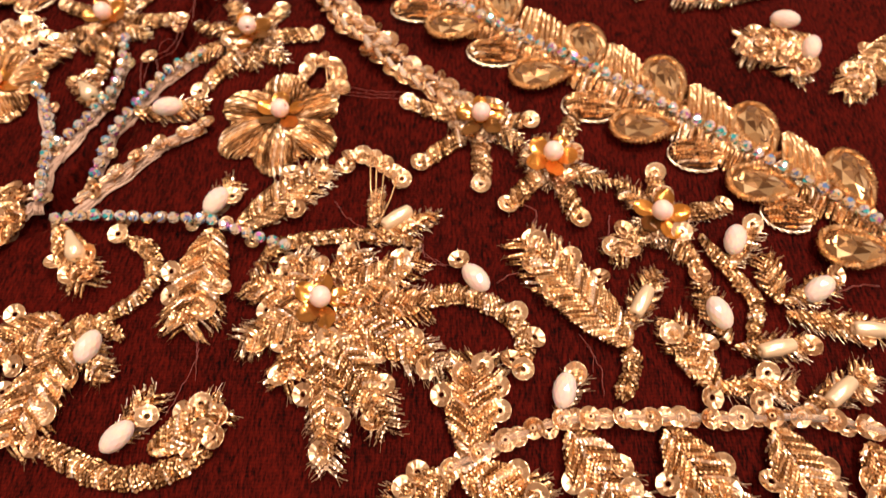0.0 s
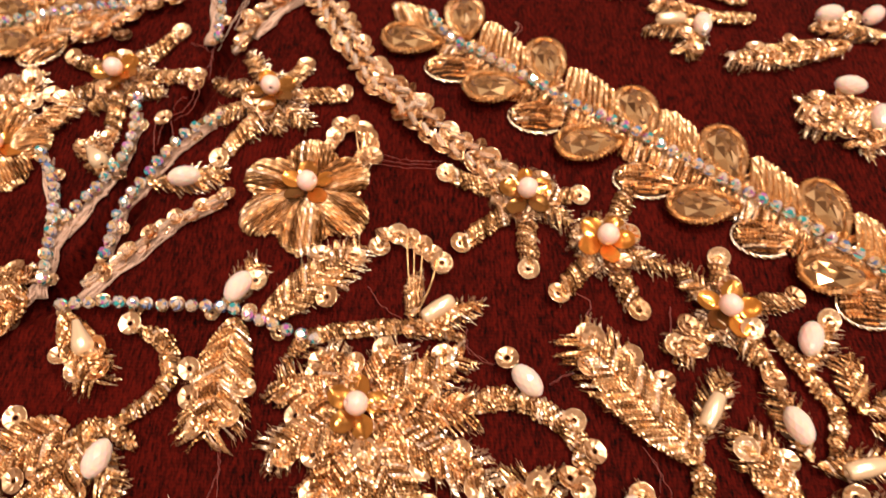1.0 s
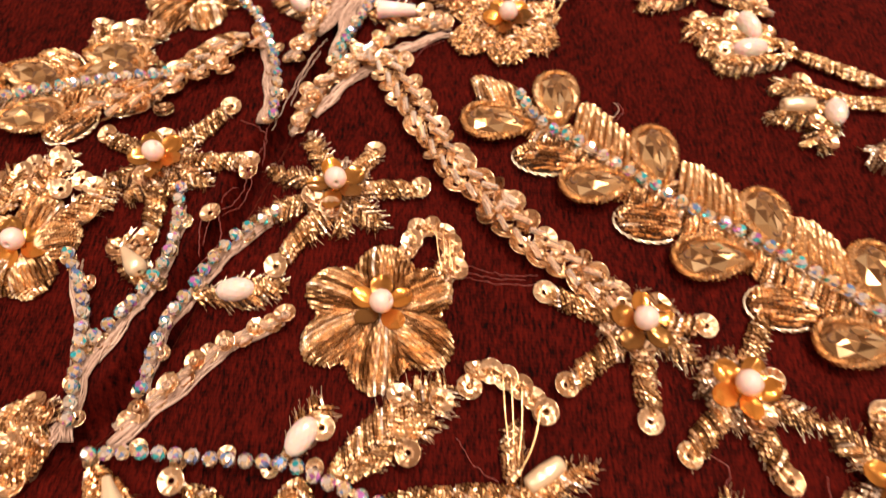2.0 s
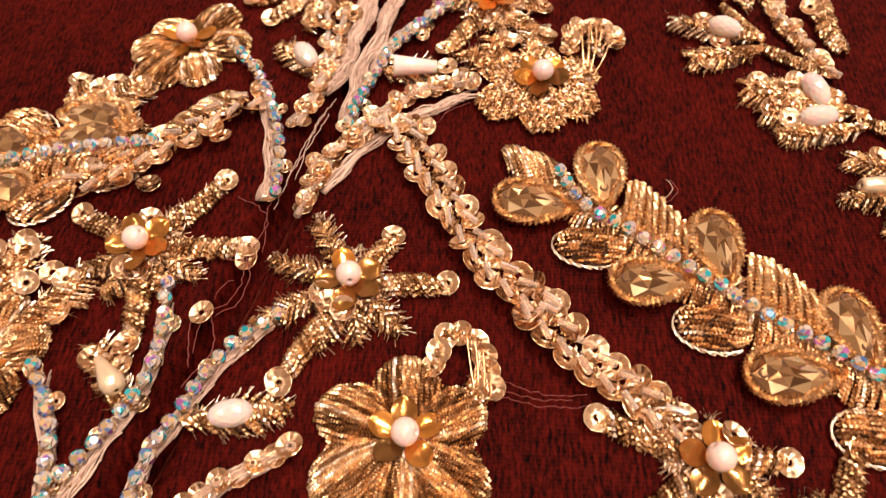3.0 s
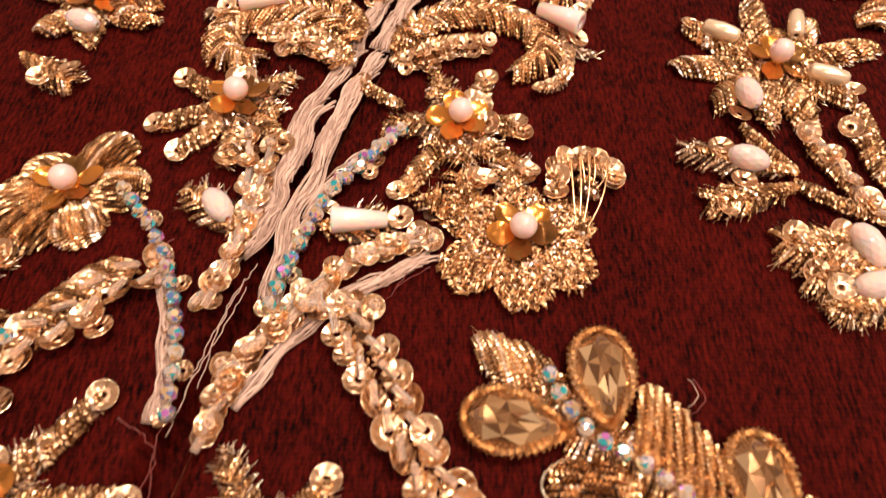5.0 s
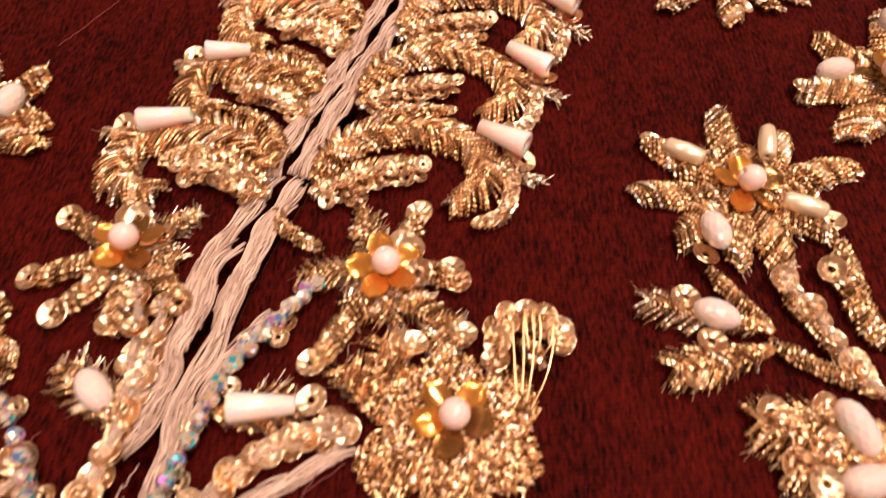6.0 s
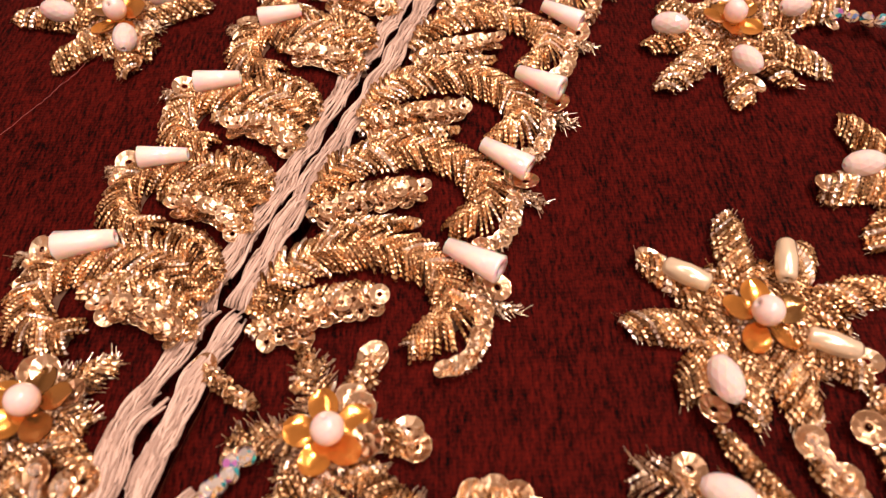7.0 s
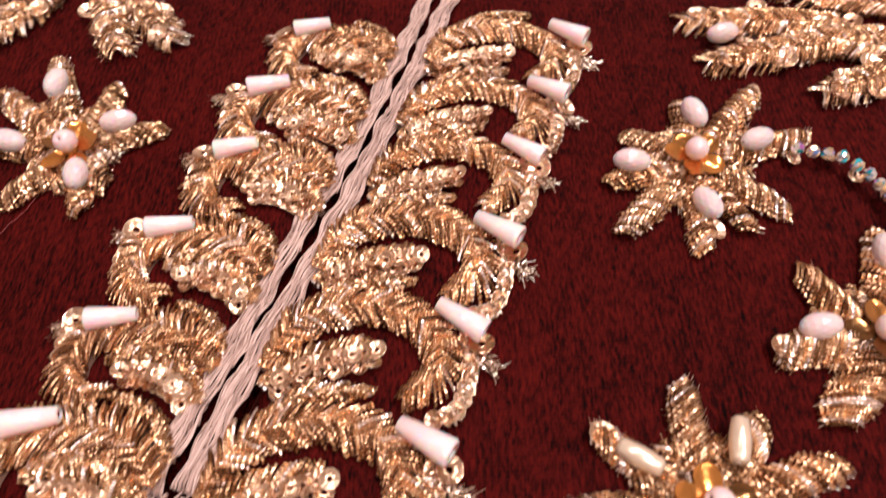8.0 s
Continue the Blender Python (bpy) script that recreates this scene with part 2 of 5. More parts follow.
def even(pts, step):
    """A smooth curve through a few plan points, sampled evenly; returns the points and the length."""
    pts = np.asarray(pts, float)
    if pts.shape[1] == 2:
        pts = np.c_[pts, np.zeros(len(pts))]
    if step is None:
        fine = pts
    else:
        ext = np.vstack([2 * pts[0] - pts[1], pts, 2 * pts[-1] - pts[-2]])
        out = []
        for i in range(1, len(ext) - 2):
            p0, p1, p2, p3 = ext[i - 1:i + 3]
            for s in np.linspace(0, 1, 14, endpoint=False):
                out.append(0.5 * (2 * p1 + (p2 - p0) * s + (2 * p0 - 5 * p1 + 4 * p2 - p3) * s * s + (3 * p1 - p0 - 3 * p2 + p3) * s ** 3))
        out.append(ext[-2])
        fine = np.array(out)
    run = np.r_[0, np.cumsum(np.linalg.norm(np.diff(fine, axis=0), axis=1))]
    if step is None:
        return fine, run[-1]
    n = max(2, int(round(run[-1] / step)) + 1)
    s = np.linspace(0, run[-1], n)
    return np.stack([np.interp(s, run, fine[:, i]) for i in range(3)], 1), run[-1]


def sides_of(c):
    t = np.gradient(c, axis=0)
    t[:, 2] = 0
    t /= np.linalg.norm(t, axis=1)[:, None] + 1e-9
    return t, np.stack([-t[:, 1], t[:, 0], t[:, 2] * 0], 1)


def jit(k):
    return rng.uniform(-k, k)


def thing(name, at, label, category, group=""):
    ob = tagged(new(name), label, category, group)
    ob.location = (at[0] * MM, at[1] * MM, 0)
    ob.empty_display_size = 0.002
    ob["base_mm"] = (float(at[0]), float(at[1]), 0.0)
    return ob


def part(name, shape, mat, parent, label="", smooth=None):
    if smooth is None:
        smooth = mat not in (GOLD, ANTIQUE, SILVER)
    ob = new(name, shape.mesh(name, mat, smooth, tuple(parent["base_mm"])))
    ob.parent = parent
    return tagged(ob, label, kind="stuff" if len(shape.v) > 4 else "")


def put(name, data, parent, m, label=""):
    """A piece on shared mesh data, at a pose in the cloth's own millimetres."""
    ob = new(name, data)
    ob.parent = parent
    base = parent["base_mm"]
    loc = m.translation
    m = m.copy()
    m.translation = ((loc.x - base[0]) * MM, (loc.y - base[1]) * MM, (loc.z - base[2]) * MM)
    ob.matrix_basis = m
    return tagged(ob, label)


# ---- small pieces, each made once ----
def sequin_mesh(r):
    s = Shape()
    n, rings = 16, ((0.22, 0.10), (0.34, 0.0), (0.62, 0.06), (0.93, 0.20), (1.0, 0.22), (0.97, 0.14), (0.6, 0.0), (0.22, 0.04))
    v = []
    for k, (q, z) in enumerate(rings):
        for j in range(n):
            a = 2 * math.pi * j / n
            groove = 0.05 * (j % 2) * (0.4 < q < 0.95) * (k < 4)
            v.append((r * q * math.cos(a), r * q * math.sin(a), r * (z + groove)))
    f = []
    for k in range(len(rings)):
        m = (k + 1) % len(rings)
        for j in range(n):
            i = (j + 1) % n
            f.append((k * n + j, k * n + i, m * n + i, m * n + j))
    s.add(v, [q[::-1] for q in f])
    return s.mesh("sequin", SEQUIN, False)


def lathe(profile, n, smooth, mat, name, cut=False):
    s = Shape()
    v, f = [], []
    for k, (x, r) in enumerate(profile):
        for j in range(n):
            a = 2 * math.pi * (j + 0.5 * (k % 2 if cut else 1)) / n
            v.append((x, r * math.cos(a), r * math.sin(a)))
    for k in range(len(profile) - 1):
        for j in range(n):
            i = (j + 1) % n
            lo, hi, up, over = k * n + j, k * n + i, (k + 1) * n + j, (k + 1) * n + i
            if not cut:
                f.append((lo, up, over, hi))
            elif k % 2:
                f += [(lo, over, hi), (lo, up, over)]
            else:
                f += [(lo, up, hi), (hi, up, over)]
    s.add(v, f)
    return s.mesh(name, mat, smooth)


def oval_profile(half, r, k, hole=0.3):
    out = [(-half * 0.75, hole)]
    for i in range(k + 1):
        a = math.pi * (0.07 + 0.86 * i / k)
        out.append((-half * math.cos(a), max(hole, r * math.sin(a))))
    return out + [(half * 0.75, hole)]


SEQ = sequin_mesh(1.95)
SEQ_SMALL = sequin_mesh(1.35)
BUGLE = lathe([(-1.3, 0.25), (-1.5, 0.35), (-1.45, 0.54), (1.45, 0.54), (1.5, 0.35), (1.3, 0.25)], 8, False, GLASS, "bugle_bead")
SEED = lathe(oval_profile(0.75, 1.0, 6, 0.35), 10, True, GLASS, "seed_bead")
SEED_GOLD = lathe(oval_profile(0.75, 1.0, 6, 0.35), 10, True, SEQUIN, "seed_bead")
PEARL_ROUND = lathe(oval_profile(2.05, 2.1, 12, 0.24), 20, True, PINK, "pearl")
PEARL_OVAL = lathe(oval_profile(3.1, 1.95, 7, 0.3), 12, False, PEARL, "oval_bead", True)
PEARL_TUBE = lathe([(-2.6, 0.4), (-3.0, 0.5), (-3.1, 0.9), (-2.6, 1.25), (0, 1.5), (2.6, 1.25), (3.1, 0.9), (3.0, 0.5), (2.6, 0.4)], 14, True, CREAM, "tube_pearl")
PEARL_DROP = lathe([(-3.2, 0.3), (-3.4, 0.45), (-3.2, 0.7), (-1.6, 1.0), (0.4, 1.6), (1.9, 1.85), (2.9, 1.45), (3.4, 0.7), (3.2, 0.3)], 14, True, CREAM, "drop_pearl")
CONE = lathe([(-3.7, 0.5), (-4.0, 0.6), (-3.9, 1.15), (3.7, 2.0), (3.95, 1.85), (3.9, 0.7), (3.5, 0.5)], 9, True, IVORY, "cone_bead")


def rhinestone_mesh():
    """A cut ball; every facet is an island of its own."""
    s = Shape()
    n = 8
    rings = [(0.42, 0.98), (0.86, 0.50), (1.0, -0.1), (0.75, -0.75)]
    pts = [[(q * math.cos(2 * math.pi * (j + 0.5 * (k % 2)) / n), q * math.sin(2 * math.pi * (j + 0.5 * (k % 2)) / n), z) for j in range(n)] for k, (q, z) in enumerate(rings)]
    s.add(pts[0], [tuple(range(n))])
    for k in range(3):
        for j in range(n):
            i = (j + 1) % n
            quad = [pts[k + 1][j], pts[k + 1][i], pts[k][i], pts[k][j]]
            s.add(quad[:3], [(0, 1, 2)])
            s.add([quad[0], quad[2], quad[3]], [(0, 1, 2)])
    return s.mesh("rhinestone", RHINE, False)


RHINESTONE = rhinestone_mesh()


def drop_outline(u, long, wide):
    """Outline of a pear-shaped stone: the point at +long, the round end at -long."""
    a = 2 * math.pi * u
    x = math.cos(a)
    return long * x, wide * math.sin(a) * (1.0 - 0.42 * (x + 1) / 2 - 0.2 * max(0, x) ** 2)


def faceted(rings, n, long, wide, close_top, close_low, flip=False):
    """Rings of a pear outline, each turned half a step against the last, joined by triangles."""
    v, f = [], []
    for k, (q, z) in enumerate(rings):
        for j in range(n):
            x, y = drop_outline((j + 0.5 * (k % 2)) / n, long * q, wide * q)
            v.append((x - 0.25 * (1 - q) * long, y, z + 0.3 * math.sin(j * 2.4 + k * 1.7) * (0.2 < q < 0.95)))
    for k in range(len(rings) - 1):
        for j in range(n):
            a, b = k * n + j, k * n + (j + 1) % n
            c, d = (k + 1) * n + j, (k + 1) * n + (j + 1) % n
            if k % 2:
                f += [(a, b, d), (a, d, c)]
            else:
                f += [(a, b, c), (b, d, c)]
    if close_top:
        f.append(tuple(len(v) - n + j for j in range(n)))
    if close_low:
        f.append(tuple(range(n - 1, -1, -1)))
    s = Shape()
    for q in f:
        s.add([v[i] for i in q], [tuple(range(len(q)))])
    return s


def stone_mesh(long, wide):
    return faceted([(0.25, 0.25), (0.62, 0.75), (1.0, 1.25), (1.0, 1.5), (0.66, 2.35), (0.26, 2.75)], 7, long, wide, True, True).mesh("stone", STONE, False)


def foil_mesh(long, wide):
    return faceted([(0.22, 0.1), (0.64, 0.62), (1.03, 1.3)], 9, long, wide, False, True).mesh("foil_back", BACKFOIL, False)


STONE_DATA, FOIL_DATA = stone_mesh(5.5, 3.9), foil_mesh(5.5, 3.9)


def coil_ring(long, wide, grow):
    s = Shape()
    ring = [(*drop_outline(j / 60, long + grow, wide + grow), 1.2) for j in range(61)]
    line, run = even(np.array(ring), None)
    x = np.linspace(0, 1, len(line))
    m = int(run / 0.33) | 1
    s.ridged(np.stack([np.interp(np.linspace(0, 1, m), x, line[:, i]) for i in range(3)], 1), 0.78, 0.33, 7)
    return s.mesh("coil_rim", GOLD, False)


RIM_DATA = coil_ring(5.5, 3.9, 0.6)


def cap_petal_mesh():
    s = Shape()
    n, v, f = 5, [], []
    for i in range(10):
        u = i / 9
        half = max(0.5, 1.6 * math.sqrt(max(0.05, 1 - ((u - 0.58) / 0.44) ** 2)))
        for j in range(n):
            w = j / (n - 1) * 2 - 1
            v.append((0.5 + 4.5 * u, half * w * 1.22, 0.25 + 0.55 * u ** 1.4 + 0.3 * w * w))
    for i in range(9):
        for j in range(n - 1):
            f.append((i * n + j, (i + 1) * n + j, (i + 1) * n + j + 1, i * n + j + 1))
    k = len(v)
    v += [(x, y, z - 0.14) for x, y, z in v]
    f += [tuple(q + k for q in face[::-1]) for face in f]
    s.add(v, f)
    return s.mesh("petal", CAP, True)


CAP_PETAL = cap_petal_mesh()


def hub_mesh():
    return lathe([(0.0, 0.3), (0.15, 1.2), (0.6, 1.35), (0.65, 0.3)], 10, True, CAP, "flower_cap")


HUB = hub_mesh()
# Sewing eye on top of the stone; its dark colour stands for the hole's shade.
EYE = lathe([(0.0, 0.75), (0.28, 0.7), (0.34, 0.55), (0.1, 0.42), (-0.2, 0.3), (-0.2, 0.02)], 10, True, PAD, "sewing_eye")


# ---- stitches ----
def spun(x, y, z, turn, tilt=0.0, tip=0.0):
    return Matrix.Translation((x, y, z)) @ Matrix.Rotation(turn, 4, "Z") @ Matrix.Rotation(tilt, 4, "Y") @ Matrix.Rotation(tip, 4, "X")


def sequin(parent, at, z=0.7, tilt=18, small=False):
    a = rng.uniform(0, 2 * math.pi)
    put("sequin", SEQ_SMALL if small else SEQ, parent, spun(at[0], at[1], z, a, radians(rng.uniform(0.3, 1.0) * tilt)))


def padding(s, b, t, half, h):
    b, t = np.asarray(b, float), np.asarray(t, float)
    d = t - b
    n = np.array([-d[1], d[0]]) / (np.linalg.norm(d) + 1e-9)
    v, f, k = [], [], 7
    for i in range(11):
        u = i / 10
        w = half * max(0.1, math.sin(math.pi * (0.08 + 0.88 * u) ** 0.8)) * min(1.0, 0.3 + 2.0 * u)
        for j in range(k):
            q = j / (k - 1) * 2 - 1
            p = b + d * u + n * q * w
            v.append((p[0], p[1], h * (1 - q * q) * (0.35 + 0.65 * math.sin(math.pi * min(1, 0.1 + u * 0.85))) + 0.05))
    for i in range(10):
        for j in range(k - 1):
            f.append((i * k + j, (i + 1) * k + j, (i + 1) * k + j + 1, i * k + j + 1))
    s.add(v, [q[::-1] for q in f])


def leaf(parent, b, t, half, mat=None, lean=42, r=0.38, step=0.85, seq=0, name="leaf", lift=0.0, fringe=0.6):
    """A padded leaf of purl: strands run from the midrib out to both edges, with a ragged rim."""
    b, t = np.asarray(b, float), np.asarray(t, float)
    d = t - b
    half *= 1.05
    seq = min(seq, 5)
    long = np.linalg.norm(d)
    d /= long
    n = np.array([-d[1], d[0]])
    s, wire = Shape(), Shape()
    step = max(step, 0.56 / math.sin(radians(lean)))
    count = max(4, int(long * 0.95 / step))
    for side in (1, -1):
        for i in range(count):
            u = (i + 0.5 * (side > 0)) / count
            swell = math.sin(math.pi * (0.13 + 0.72 * u)) if seq else math.sin(math.pi * (0.10 + 0.86 * u) ** 0.85)
            w = half * max(0.16, swell) * rng.uniform(0.74, 0.92)
            a = radians(lean + jit(7))
            reach = min(w / math.sin(a), (1.03 - u) * long / math.cos(a) + 0.8)
            root = b + d * long * u * 0.97 - n * side * 0.25
            end = root + (d * math.cos(a) + n * side * math.sin(a)) * (reach + rng.uniform(0, fringe))
            z0 = 1.25 + lift + jit(0.15)
            s.strand((*root, z0), (*end, 0.45 + lift * 0.6 + rng.uniform(0, 0.35)), 0.35 + 0.06 * reach, r * rng.uniform(0.72, 1.0))
            for k in range(4):
                g = end - (d * math.cos(a) + n * side * math.sin(a)) * rng.uniform(0.2, 2.2)
                w = radians(lean + jit(26))
                h = g + (d * math.cos(w) + n * side * math.sin(w)) * rng.uniform(0.9, 2.0)
                wire.tube([(*g, 0.5 + rng.uniform(0, 0.8)), (*h, 0.35 + rng.uniform(0, 1.0))], 0.068, 3)
    body = part(name, s, mat or GOLD, parent)
    if half > 2.4:
        rib = Shape()
        rows = (-0.38, 0.38) if half > 3.9 else (0.0,)
        for row in rows:
            hand = 1 if row > 0 else -1
            for i in range(int(long * 0.9 / 0.6)):
                u = (i + 0.5) * 0.6 / long
                w = half * math.sin(math.pi * (0.10 + 0.86 * u) ** 0.85)
                m = b + d * long * u + n * row * w
                g = (n * hand * 0.8 + d * 0.6) * max(0.7, w * (0.42 if len(rows) > 1 else 0.5)) * rng.uniform(0.9, 1.1)
                rib.strand((*(m - g), 1.5 + lift + jit(0.1)), (*(m + g), 1.35 + lift + jit(0.1)), 0.75, 0.37 * rng.uniform(0.9, 1.1))
        part("rope_rib", rib, rng.choice([GOLD, ANTIQUE]), parent)
    part("wire_fringe", wire, SILVER, parent)
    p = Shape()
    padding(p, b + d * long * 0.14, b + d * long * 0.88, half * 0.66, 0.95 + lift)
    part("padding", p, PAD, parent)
    for i in range(seq):
        u = 0.38 + 0.58 * (i + 0.5) / seq
        side = 1 if i % 2 else -1
        w = half * math.sin(math.pi * (0.08 + 0.88 * u) ** 0.8) * rng.uniform(0.6, 0.9)
        q = b + d * long * u + n * side * w
        sequin(parent, q, 1.55 + rng.uniform(0, 0.4), 24)
    return body


def rope_leaf(parent, b, t, half, mat=None, high=1.9, r=0.4, name="leaf", fringe=0.35, blunt=0.5, slant=52):
    """A leaf of purl cuts laid slanting from edge to edge over a high padding, like a thick rope."""
    b, t = np.asarray(b, float), np.asarray(t, float)
    d = t - b
    long = np.linalg.norm(d)
    d /= long
    n = np.array([-d[1], d[0]])
    s, wire = Shape(), Shape()
    count = max(5, int(long / 0.62))
    lean = radians(slant) * rng.choice([-1, 1])
    way = n * math.cos(lean - math.copysign(0.35, lean)) + d * math.sin(lean - math.copysign(0.35, lean))
    for i in range(count):
        u = (i + 0.5) / count
        w = half * min(1.0, (0.55 + 1.6 * u), (1.06 - u) ** blunt * 1.9) * rng.uniform(0.93, 1.07)
        m = b + d * long * u
        p, q = m - way * (w + rng.uniform(0, fringe)), m + way * (w + rng.uniform(0, fringe))
        top = high * min(1.0, 0.6 + u * 2, 0.45 + 3.0 * (1 - u))
        s.strand((*p, 0.3 + jit(0.1)), (*q, 0.3 + jit(0.1)), top + jit(0.12), r * rng.uniform(0.9, 1.12))
        for k in range(2):
            side = 1 if k else -1
            g = m + way * side * w * rng.uniform(0.7, 1.0)
            h = g + (way * side + d * rng.uniform(0.2, 0.9)) * rng.uniform(0.4, 1.1)
            wire.tube([(*g, 0.4 + rng.uniform(0, 0.6)), (*h, 0.3 + rng.uniform(0, 0.7))], 0.07, 3)
    body = part(name, s, mat or GOLD, parent)
    part("wire_fringe", wire, SILVER, parent)
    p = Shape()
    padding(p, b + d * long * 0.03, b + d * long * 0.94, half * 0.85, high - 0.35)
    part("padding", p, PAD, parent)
    return body


def arm(parent, p, q, half=1.7, mat=None, end=True, name="arm"):
    """A straight or bent bar of slanting stitches that ends in a sequin."""
    if end:
        rope_leaf(parent, p, q, half * 0.86, mat, 1.7, name=name, fringe=0.5)
    else:
        leaf(parent, p, q, half, mat, lean=50, step=0.62, name=name, fringe=0.9, lift=0.2)
    if end:
        sequin(parent, q, 1.1, 22)


def band(parent, pts, w0, w1, mat=None, lean=62, r=0.38, step=0.6, high=1.5, name="scroll"):
    """Purl laid across a curved line, from w0 to w1 either side of it."""
    c, run = even(pts, step)
    t, n = sides_of(c)
    s, p = Shape(), Shape()
    m = len(c)
    for i in range(m):
        u = i / max(1, m - 1)
        w = (w0 + (w1 - w0) * u) * min(1.0, 0.45 + 3.5 * u, 0.45 + 3.5 * (1 - u)) * rng.uniform(0.88, 1.1)
        a = radians(lean + jit(6))
        way = n[i] * math.sin(a) + t[i] * math.cos(a)
        back = n[i] * math.sin(a) - t[i] * math.cos(a) * 0.6
        top = c[i] + (0, 0, high + jit(0.12))
        s.strand(top - n[i] * 0.2, np.array(c[i] + way * w) + (0, 0, 0.35 + rng.uniform(0, 0.25)), 0.25 + 0.1 * w, r * rng.uniform(0.85, 1.15))
        s.strand(top + n[i] * 0.2, np.array(c[i] - back * w) + (0, 0, 0.35 + rng.uniform(0, 0.25)), 0.25 + 0.1 * w, r * rng.uniform(0.85, 1.15))
    part(name, s, mat or GOLD, parent)
    k = max(2, m // 3)
    ww = np.array([(w0 + (w1 - w0) * i / k) * 0.42 * min(1.0, 0.25 + 4.0 * min(i, k - i) / k) for i in range(k + 1)])
    idx = np.linspace(0, m - 1, k + 1).astype(int)
    v, f = [], []
    for i, j in enumerate(idx):
        for q in (-1, -0.5, 0, 0.5, 1):
            v.append(tuple(c[j] + n[j] * q * ww[i] + (0, 0, 0.05 + (high - 0.4) * (1 - q * q) * min(1.0, 0.2 + 4.0 * min(i, k - i) / k))))
    for i in range(k):
        for j in range(4):
            f.append((i * 5 + j, i * 5 + j + 1, (i + 1) * 5 + j + 1, (i + 1) * 5 + j))
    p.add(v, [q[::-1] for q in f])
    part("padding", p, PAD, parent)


def fan_petal(parent, c, a, r0, r1, half, mat=None, high=2.5, name="petal", plain=False, lean=0.0):
    """A rounded petal of purl strands fanned from the flower's heart."""
    s = Shape()
    ca, sa = math.cos(a), math.sin(a)

    def at(x, y, z):
        return (c[0] + x * ca - y * sa, c[1] + x * sa + y * ca, z)

    n = max(6, int(2 * half / (0.74 if plain else 0.58)))
    for k in range(n):
        v = (k + 0.5) / n * 2 - 1
        reach = r0 + (r1 - r0) * (0.52 + 0.48 * math.sqrt(max(0.02, 1 - v * v))) * rng.uniform(0.98, 1.02)
        x0, y0, x1, y1 = r0, v * half * 0.42, reach, v * half * (0.9 + lean * v)
        dome = high * (1 - 0.8 * v * v)
        p, q = at(x0, y0, 0.9), at(x1, y1 * 0.93, 0.1)
        mid, far = at(x0 * 0.5 + x1 * 0.5, y1 * 0.93, dome), at(x0 * 0.12 + x1 * 0.88, y1 * 1.02, dome * 0.75)
        pts = [p, at(x0 * 0.78 + x1 * 0.22, y0 * 0.5 + y1 * 0.42, dome * 0.75), mid, far, q]
        line, run = even(pts, 0.22)
        if plain:
            s.ridged(line, 0.44 * rng.uniform(0.92, 1.08))
        else:
            s.ridged(line, 0.37 * rng.uniform(0.9, 1.1))
    body = part(name, s, mat or GOLD, parent)
    p = Shape()
    e = at(r1 * 0.9, 0, 0)
    g = at(r0 * 0.8, 0, 0)
    padding(p, g[:2], e[:2], half * 0.8, high - 0.5)
    part("padding", p, PAD, parent)
    return body


def mesh_petal(parent, c, a, r0, r1, half, mat=None, high=1.7):
    """A rounded petal built of crosswise rows of short purl cuts."""
    s = Shape()
    ca, sa = math.cos(a), math.sin(a)
    x = r0
    while x < r1:
        u = (x - r0) / (r1 - r0)
        w = half * math.sqrt(max(0.04, 1 - (2 * u - 1.05) ** 2 * 0.8))
        y = -w
        while y < w:
            z = high * (1 - 0.55 * (y / (half + 0.1)) ** 2) * (1 - 0.5 * max(0, 2 * u - 1) ** 2)
            b = rng.uniform(0.8, 1.5)
            th = a + radians(rng.choice([-38, 32])) + jit(0.3)
            px, py = c[0] + x * ca - y * sa, c[1] + x * sa + y * ca
            d = np.array([math.cos(th), math.sin(th), 0]) * b * 0.5
            m = np.array([px + jit(0.15), py + jit(0.15), z])
            s.strand(m - d, m + d, 0.18, 0.28)
            y += 0.5
        x += 0.62
    part("petal", s, mat or ANTIQUE, parent)
    p = Shape()
    padding(p, (c[0] + r0 * ca, c[1] + r0 * sa), (c[0] + r1 * 0.97 * ca, c[1] + r1 * 0.97 * sa), half * 0.92, high - 0.15)
    part("padding", p, PAD, parent)


def cap(parent, at, z=1.7, turn=0.0, size=1.0):
    """A five-petalled foil cup with a pearl sewn in it."""
    hub = put("flower_cap", HUB, parent, spun(at[0], at[1], z, turn) @ Matrix.Rotation(radians(-90), 4, "Y") @ Matrix.Scale(size, 4), "orange gold foil flower cup")
    hub.matrix_basis = Matrix.Translation(hub.matrix_basis.translation) @ Matrix.Rotation(radians(-90), 4, "Y") @ Matrix.Scale(size, 4)
    for i in range(5):
        ob = new("petal", CAP_PETAL)
        ob.parent = hub
        ob.matrix_basis = Matrix.Rotation(radians(90), 4, "Y") @ Matrix.Rotation(turn + i * 2 * math.pi / 5 + jit(0.12), 4, "Z") @ Matrix.Rotation(radians(-1 + jit(13)), 4, "Y") @ Matrix.Rotation(radians(jit(16)), 4, "X") @ Matrix.Diagonal((1.04, 0.92, 1.0, 1.0))
    put("pearl", PEARL_ROUND, parent, spun(at[0] + jit(0.3), at[1] + jit(0.3), z + 2.2, rng.uniform(0, 6), radians(42 + jit(22))) @ Matrix.Scale(size * 0.93, 4), "pinkish white pearl")


